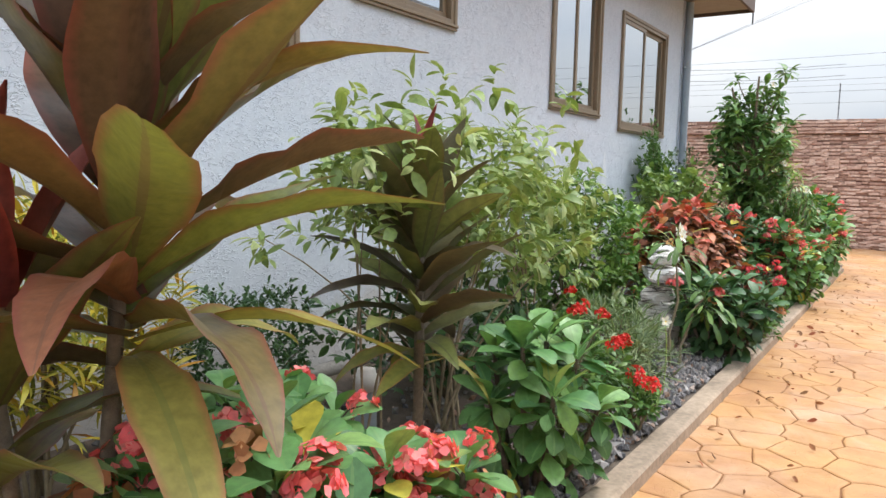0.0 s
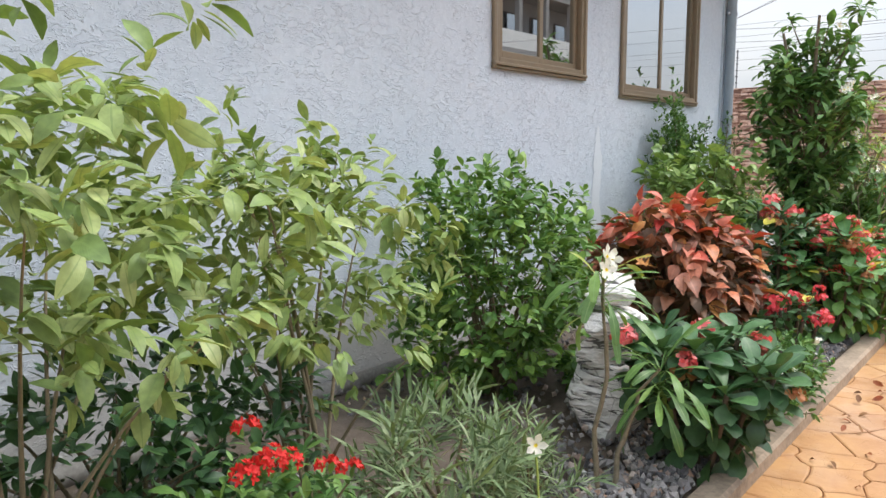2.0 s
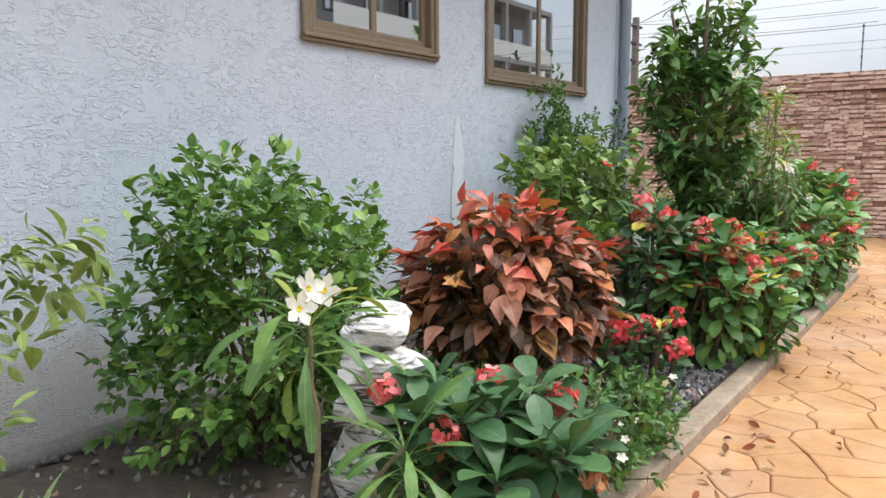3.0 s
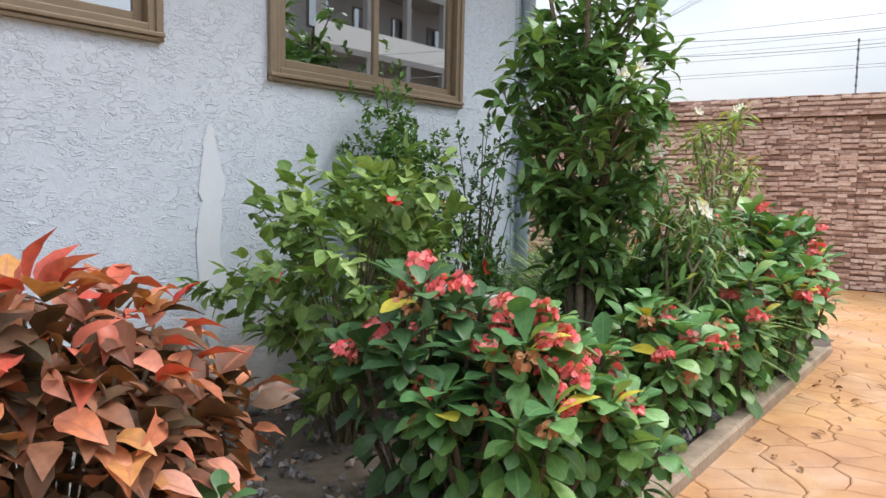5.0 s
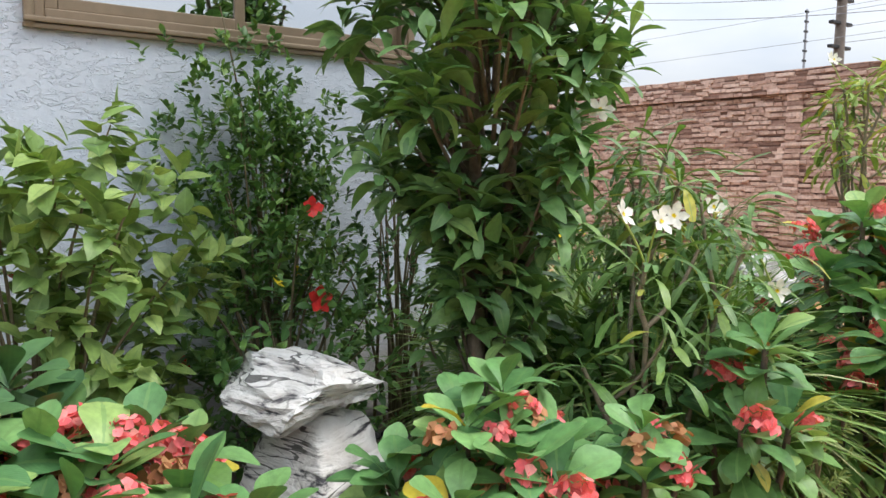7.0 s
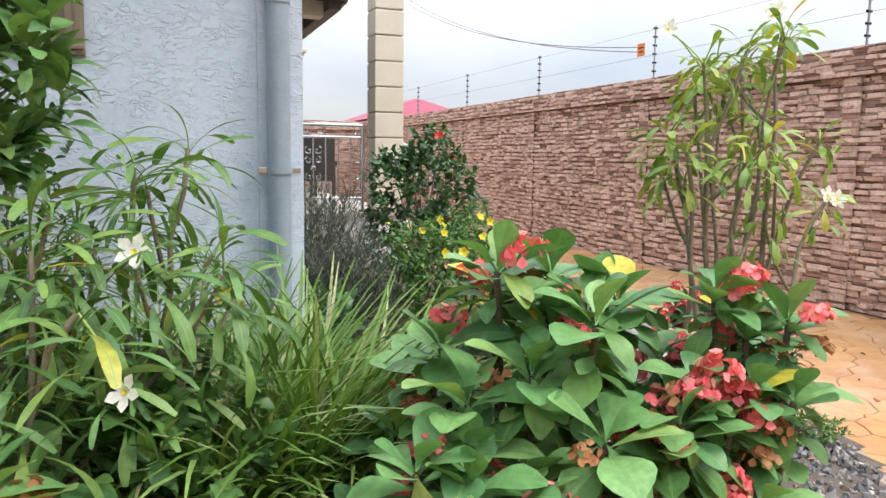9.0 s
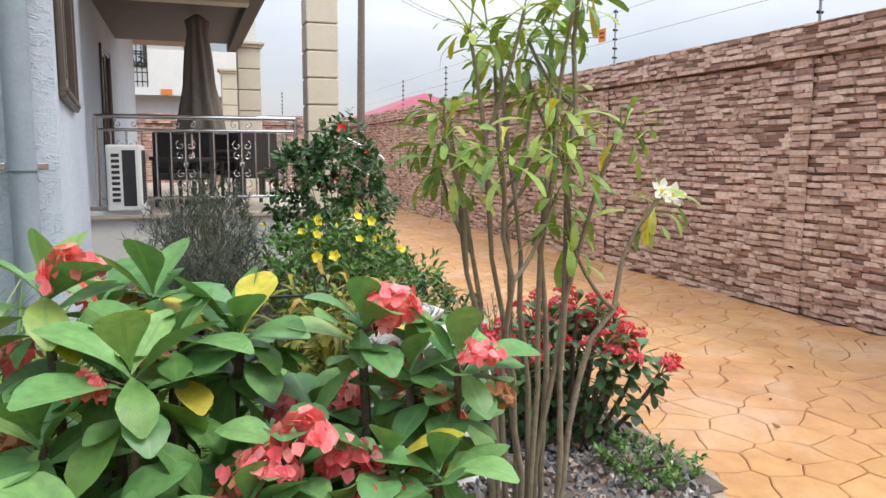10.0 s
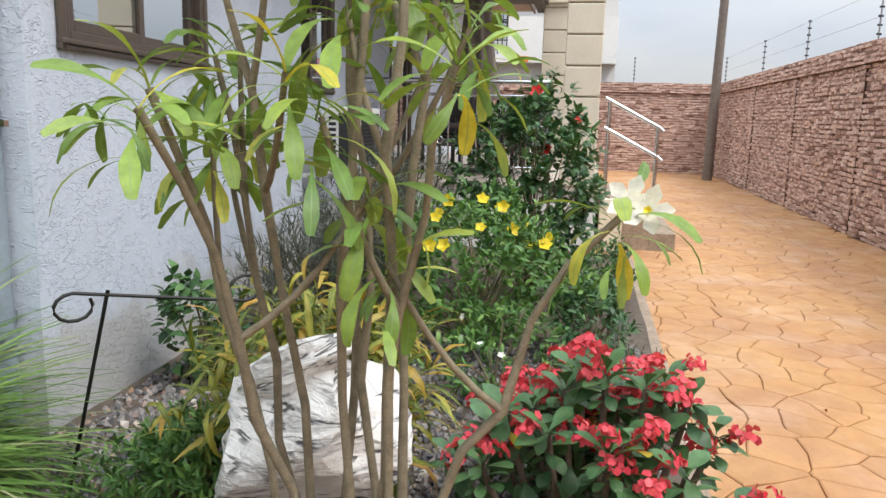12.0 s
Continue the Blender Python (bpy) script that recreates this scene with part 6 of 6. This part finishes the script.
spoon_tree(-1.22, 10.82, [(0, 0, 0.02, -0.06, 1.05), (0.03, 0.08, 0.1, 0.36, 1.12), (-0.08, 0.05, -0.3, 0.2, 1.15), (0.02, -0.04, -0.1, -0.2, 0.72), (0.0, 0.1, -0.35, 0.55, 0.95)], 0.16, 0.24, 111, "bushy frangipani with fountains of narrow leaves and white flowers", [(0.10, -0.10, 1.20, 0.05), (0.04, -0.2, 1.22, 0.05), (0.15, 0.45, 0.95, 0.045), (0.05, 0.02, 1.21, 0.05)], True, 18, 290, 14, True)
spoon_tree(-1.62, 11.24, [(0, 0, 0.05, 0.05, 1.42), (0.03, 0.06, 0.22, 0.24, 1.20), (-0.05, 0.05, -0.22, 0.20, 1.48), (0.03, -0.04, 0.18, -0.22, 1.12), (0.0, 0.05, -0.1, 0.32, 1.02), (0.04, 0.0, 0.26, 0.02, 0.86)], 0.10, 0.25, 112, "leafy frangipani with narrow fresh green leaves beside the lemongrass", [(0.27, 0.05, 1.22, 0.05)], True, 16, 290, 10, True)
thorn_plant(-0.98, 11.02, 0.16, 0.80, 5, 1, 36, 0.168, label="slim crown-of-thorns with large bright rosettes")
shrub("under_shrub", -1.55, 11.2, 0.42, 0.4, 0.05, 0.95, 260, 8, 0.08, ("heart", 0.6), M_MID, "low leafy shrub between frangipani and grass", 95, -0.2)
shrub("fern_weed", -1.02, 11.5, 0.13, 0.15, 0.02, 0.52, 40, 14, 0.04, ("oval", 0.3), M_LIGHT, "slender feathery weed at the kerb", 96, 0, 0.3, 10)
grass_clump(-1.98, 11.64, 0.85, 1.14, 5600, 121, "large arching lemongrass clump at the house corner", M_GRASS, "lemongrass", 0.026)
grass_clump(-2.55, 11.85, 0.25, 0.55, 200, 122, "arching lemongrass beside the downpipe", M_GRASS)
thorn_plant(-1.15, 13.0, 0.24, 1.06, 10, 2, 46, 0.15, squat=0.3)
thorn_plant(-1.28, 12.38, 0.42, 1.14, 18, 1, 37, 0.18, label="tall crown-of-thorns with thick stems and dense coral-pink heads")
thorn_plant(-1.05, 12.72, 0.24, 0.84, 10, 3, 38, 0.15)
thorn_plant(-0.98, 12.02, 0.24, 0.78, 8, 2, 39, 0.162, yellow=0.08)

# open frangipani at the bed's corner
rngp = np.random.default_rng(131)
st = []
for k in range(7):
    a = k * 2.4
    r = 0.05 + 0.025 * (k % 4)
    far = 0.16 + 0.20 * (k % 3) / 2
    st.append((r * math.cos(a), r * math.sin(a), far * math.cos(a + rngp.normal(0, 0.5)), far * math.sin(a + rngp.normal(0, 0.5)), 1.98 - 0.42 * (k % 3) / 2 + rngp.uniform(-0.12, 0.1)))
st += [(0.08, 0.1, 0.0, 0.56, 1.27), (0.0, -0.06, 0.10, -0.27, 1.86), (0.02, -0.12, 0.15, -0.37, 1.50), (0.02, 0.04, 0.22, 0.26, 1.55)]
spoon_tree(-2.0, 13.72, st, 0.06, 0.195, 132, "open frangipani of bare grey stems topped with whorls of arching leaves", [(-0.15, -0.25, 2.04, 0.045), (-0.1, -0.3, 2.02, 0.045), (0.12, 0.05, 2.07, 0.045), (0.18, 0.02, 2.08, 0.045), (-0.005, 0.58, 1.305, 0.055), (0.02, 0.613, 1.29, 0.055)], True, 10, 295, 8, thick=0.0125)

boulder("bed_rock", -2.52, 13.47, 0.17, (0.25, 0.27, 0.16), 15, M_ROCK, "pale rock streaked with dark bands under a white block", 0.24, BR, 15)
boulder("bed_rock", -2.52, 13.47, 0.51, (0.26, 0.32, 0.23), 19, M_ROCK, "large banded white rock resting on a darker stone", 0.2, BR, 8)
boulder("bed_rock", -2.50, 13.41, 0.755, (0.12, 0.165, 0.07), 21, M_ROCK, "small tilted white slab on top of a banded rock", 0.22, BR, -10, 24)
boulder("bed_rock", -2.30, 13.28, 0.10, (0.24, 0.2, 0.14), 17, M_ROCK_G, "grey stone at the foot of the white rock", 0.2, BR)
shrub("croton_clump", -3.0, 13.25, 0.42, 0.40, 0.05, 0.78, 170, 11, 0.19, ("strap", 0.13), M_CROTON_G, "yellow-green strap-leaved croton clump behind a rock", 141, 0.1, 1.8, 10)
thorn_plant(-2.72, 14.3, 0.44, 0.68, 26, 3, 40, 0.0965, True, label="dark-leaved crown-of-thorns covered in small crimson flowers")
thorn_plant(-3.15, 14.2, 0.26, 0.5, 10, 4, 45, 0.09, True, label="low dark crown-of-thorns with crimson flowers")
shrub("fern_patch", -2.66, 12.98, 0.36, 0.34, 0.02, 0.42, 340, 14, 0.045, ("oval", 0.3), M_MID, "soft ferny green groundcover on the gravel", 142, 0.1, 0.4, 10)
shrub("wall_seedling", -3.85, 12.32, 0.24, 0.2, 0.1, 0.68, 45, 7, 0.075, ("heart", 0.6), M_DEEP, "small leafy plant at the foot of the white side wall", 143, -0.2, 0.5, 12)
shrub("path_weed", -2.2, 14.42, 0.24, 0.2, 0.0, 0.2, 70, 14, 0.03, ("oval", 0.4), M_MID, "ferny weed spilling over gravel at the path's edge", 144, 0.1, 0.3, 10)
for gx, gy, rr, tp, sd in ((-5.6, 12.65, 0.75, 1.12, 145), (-6.7, 12.7, 0.7, 1.2, 146), (-4.8, 12.6, 0.45, 0.85, 147)):
    shrub("dusky_bush", gx, gy, rr, 0.5, 0.05, tp, 340, 14, 0.10, ("grass", 0.07), M_DUSK, "dusky grey-green needle-leaved bush before the porch", sd, 0.2, 0.3, 50, 0.3)
ob, P, rng = shrub("hibiscus", -6.35, 13.8, 0.6, 0.55, 0.25, 1.72, 420, 9, 0.075, ("heart", 0.6), M_DEEP, "dark green hibiscus with a red flower beside the porch", 148, -0.2, 0.5, 30, 0.5)
blossoms(ob, P, rng, 3, petals(5, 1.0, 0.75, 0.3), M_RED, 0.06, 1.1, "red_flower", (1, -0.1, 0.2))
ob, P, rng = shrub("allamanda", -4.95, 13.6, 0.72, 0.62, 0.08, 1.02, 520, 9, 0.06, ("oval", 0.4), M_MID, "sprawling allamanda with bright yellow flowers", 149, 0.0, 0.4, 30, 0.4)
blossoms(ob, P, rng, 16, petals(5, 1.0, 0.75, 0.35), M_GOLD, 0.045, 0.6, "yellow_flower", (0.8, 0.1, 0.5))
periwinkle(-4.0, 13.9, 0.34, 0.5, 130, 14, 150)
periwinkle(-3.5, 14.35, 0.26, 0.42, 90, 10, 151)
shrub("red_twig_bush", -3.9, 14.45, 0.3, 0.2, 0.05, 0.5, 60, 10, 0.045, ("grass", 0.1), M_DUSK, "wiry twiggy bush along the path's edge", 152, 0.1, 0.3, 30)
shrub("edge_shrub", -4.75, 14.32, 0.62, 0.25, 0.04, 0.5, 150, 9, 0.06, ("oval", 0.4), M_DEEP, "dark leafy edging along the path", 154)
shrub("edge_shrub", -6.3, 14.4, 0.9, 0.25, 0.05, 0.55, 160, 9, 0.06, ("oval", 0.4), M_DEEP, "dark leafy edging along the path", 153)

hook = thing("garden_hook", (-2.56, 12.69, 0.08), "black wrought-iron double garden hook standing in gravel", "garden hook")
part("rod", np_mesh("rod", *tube([(-0.05, -0.22, -0.04), (0.03, 0.06, 0.84)], 0.007, 6), None, M_BLACK), hook)
arm = [(0.03 - 0.32 * t + 0.06, 0.06 + 0.42 * t - 0.08, 0.84 - 0.07 * t) for t in np.linspace(0, 1, 8)]
curl0 = [(arm[0][0] + 0.045 * math.sin(a), arm[0][1] - 0.035 * math.sin(a), arm[0][2] - 0.045 + 0.045 * math.cos(a)) for a in np.linspace(5.2, 0.0, 12)]
curl1 = [(arm[-1][0] - 0.045 * math.sin(a), arm[-1][1] + 0.035 * math.sin(a), arm[-1][2] + 0.045 - 0.045 * math.cos(a)) for a in np.linspace(0.0, 5.2, 12)]
part("cross_arm", np_mesh("cross_arm", *tube(curl0 + arm[1:-1] + curl1, 0.006, 6), None, M_BLACK), hook)
for i, (x, y, r) in enumerate(((-2.1, 2.6, 0.13), (-1.75, 3.2, 0.09), (-2.3, 2.95, 0.10), (-1.55, 3.55, 0.07), (-2.7, 8.2, 0.10), (-2.85, 8.5, 0.08), (-2.5, 8.35, 0.09), (-2.75, 7.85, 0.07))):
    boulder("small_stone", x, y, 0.05 + r * 0.4, (r, r * 0.8, r * 0.6), 20 + i, M_ROCK_G, "small grey stone lying in the bed", 0.25, "loose stones")

# gravel: many small stones along the kerb and over the corner bed
rngg = np.random.default_rng(7)
OCT = np.array([(1, 0, 0), (-1, 0, 0), (0, 1, 0), (0, -1, 0), (0, 0, 1), (0, 0, -1)], float)
TRI = np.array([(0, 2, 4), (2, 1, 4), (1, 3, 4), (3, 0, 4), (2, 0, 5), (1, 2, 5), (3, 1, 5), (0, 3, 5)])
GV, GT, n = [], [], 0
tries = 0
while n < 26000 and tries < 140000:
    tries += 1
    zone = rngg.random()
    if zone < 0.40:
        x, y = KX - 0.14 - abs(rngg.normal(0, 0.28)), rngg.uniform(2.0, 13.4)
    elif zone < 0.52:
        x, y = rngg.uniform(FX + 0.05, KX - 0.2), rngg.uniform(2.0, 12.0)
    else:
        x, y = rngg.uniform(-5.2, -1.2), rngg.uniform(12.05, 14.6)
    if not inside_bed(x + 0.03, y + 0.03) or x > KX - 0.15:
        continue
    if 0.40 < zone < 0.52 and noise.noise((x * 1.1, y * 0.9, 7)) < -0.22:
        continue
    s = rngg.uniform(0.010, 0.024) * (1.6 if rngg.random() < 0.06 else 1)
    q = Euler(rngg.uniform(0, 6.28, 3)).to_matrix()
    W = (OCT * (1 + rngg.uniform(-0.25, 0.25, (6, 1)))) * s * np.array([1.25, 1.0, 0.8])
    GV.append(W @ np.array(q).T + np.array([x, y, 0.05 + 0.03 * rngg.random() + (0.03 if x < KX - 0.7 and y < 13 else 0)]))
    GT.append(TRI + 6 * n)
    n += 1
gr = new("gravel", np_mesh("gravel", np.concatenate(GV), np.concatenate(GT), None, M_GRAVEL, False))
tagged(gr, "loose grey gravel covering the planting bed", "gravel", kind="stuff")

# fallen leaves on the paving
DEAD = [np_mesh("leaf", *blade(4, w, "oval", b, 0.25, tw), M_DEAD) for w, b, tw in ((0.4, 0.8, 0.5), (0.5, -0.7, -0.4), (0.35, 1.4, 0.3))]
for i in range(130):
    if i < 112:
        x, y = KX + 0.08 + abs(rngg.normal(0, 0.24)), rngg.uniform(1.8, 13.0)
    else:
        x, y = rngg.uniform(-7, -1.5), rngg.uniform(15.0, 17.7)
    a = rngg.uniform(0, 6.28)
    ob = thing("fallen_leaf", (x, y, 0.012), "dry curled brown leaf lying on the paving", "leaf", "fallen leaves")
    part("leaf", DEAD[i % 3], ob, "", mat4(turn_to([(math.cos(a), math.sin(a), 0.1)], rngg, 0.4)[0], (0, 0, 0.004), rngg.uniform(0.03, 0.07)))

# ---- stamped paving, last ----
ground_pave = thing("paving", (0, 0, 0), "orange stamped concrete paving with irregular crazy-stone joints", "paving", kind="structure")
bm = bmesh.new()
bm.faces.new([bm.verts.new(p) for p in ((EX, -12, -0.014), (5.0, -12, -0.014), (5.0, PY, -0.014), (EX, PY, -0.014))])
part("joint_bed", bm_mesh("joint_bed", bm, M_GROUT), ground_pave)
CELL = 0.25
rngv = np.random.default_rng(17)
jit = {}


def site(i, j):
    if (i, j) not in jit:
        a = rngv.uniform(-0.42, 0.42, 2)
        jit[(i, j)] = ((i + 0.5 * (j % 2) + a[0]) * CELL * 1.12, (j + a[1]) * CELL * 0.92)
    return jit[(i, j)]


def cell(i, j):
    """The cell of one site, cut by its neighbours' bisectors."""
    cx, cy = site(i, j)
    poly = [(cx - 1, cy - 1), (cx + 1, cy - 1), (cx + 1, cy + 1), (cx - 1, cy + 1)]
    for di in range(-2, 3):
        for dj in range(-2, 3):
            if di or dj:
                ox, oy = site(i + di, j + dj)
                nx, ny = ox - cx, oy - cy
                lim = (nx * (ox + cx) + ny * (oy + cy)) / 2
                out = []
                for k in range(len(poly)):
                    p, q = poly[k], poly[(k + 1) % len(poly)]
                    a, b = nx * p[0] + ny * p[1] - lim, nx * q[0] + ny * q[1] - lim
                    if a <= 0:
                        out.append(p)
                    if a * b < 0:
                        t = a / (a - b)
                        out.append((p[0] + (q[0] - p[0]) * t, p[1] + (q[1] - p[1]) * t))
                poly = out
    return cx, cy, poly


def slab(poly, cx, cy, bm):
    """One stamped stone: a flat top with a rolled edge down into the joint."""
    n = len(poly)
    lift = 0.0015 * noise.noise((cx * 3, cy * 3, 2))
    rows = []
    for gap, z in ((0.002, -0.016), (0.0035, -0.004), (0.011, 0.0)):
        row = []
        for x, y in poly:
            d = math.hypot(x - cx, y - cy) + 1e-6
            k = max(0.2, 1 - gap * 1.25 / d)
            row.append(bm.verts.new((cx + (x - cx) * k + 0.004 * noise.noise((x * 9, y * 9, 1)), cy + (y - cy) * k + 0.004 * noise.noise((x * 9, y * 9, 8)), z + lift)))
        rows.append(row)
    for r0, r1 in zip(rows, rows[1:]):
        for k in range(n):
            bm.faces.new((r0[k], r0[(k + 1) % n], r1[(k + 1) % n], r1[k]))
    bm.faces.new(rows[-1])


def soften(poly):
    """Breaks straight joints with a bent midpoint."""
    out = []
    for k in range(len(poly)):
        p, q = poly[k], poly[(k + 1) % len(poly)]
        if math.hypot(p[0] - q[0], p[1] - q[1]) < 0.025:
            continue
        m = ((p[0] + q[0]) / 2, (p[1] + q[1]) / 2)
        out += [p, (m[0] + 0.035 * noise.noise((m[0] * 5, m[1] * 5, 0)), m[1] + 0.035 * noise.noise((m[0] * 5, m[1] * 5, 5)))]
    return out if len(out) > 4 else poly


rest, singles = bmesh.new(), 0
for j in range(int(-6 / (CELL * 0.92)), int(PY / (CELL * 0.92)) + 2):
    for i in range(int(EX / (CELL * 1.12)) - 1, int(4.8 / (CELL * 1.12)) + 1):
        x, y = site(i, j)
        if inside_bed(x + 0.3, y) and inside_bed(x, y + 0.3) and inside_bed(x, y):
            continue
        if x < FX - 0.1 and y < 14.2:
            continue
        if x < EX or x > 4.9 or y > PY - 0.02:
            continue
        cx, cy, poly = cell(i, j)
        poly = soften(poly)
        near = (-1.0 < x < 0.9 and 5.0 < y < 13.5) or (-5.0 < x < -1.0 and 14.4 < y < 17.0)
        if near and singles < 295:
            b1 = bmesh.new()
            slab(poly, cx, cy, b1)
            part("paving_stone", bm_mesh("paving_stone", b1, M_PAVE), ground_pave)
            singles += 1
        else:
            slab(poly, cx, cy, rest)
tagged(part("paving_stones", bm_mesh("paving_stones", rest, M_PAVE_J), ground_pave), kind="stuff")
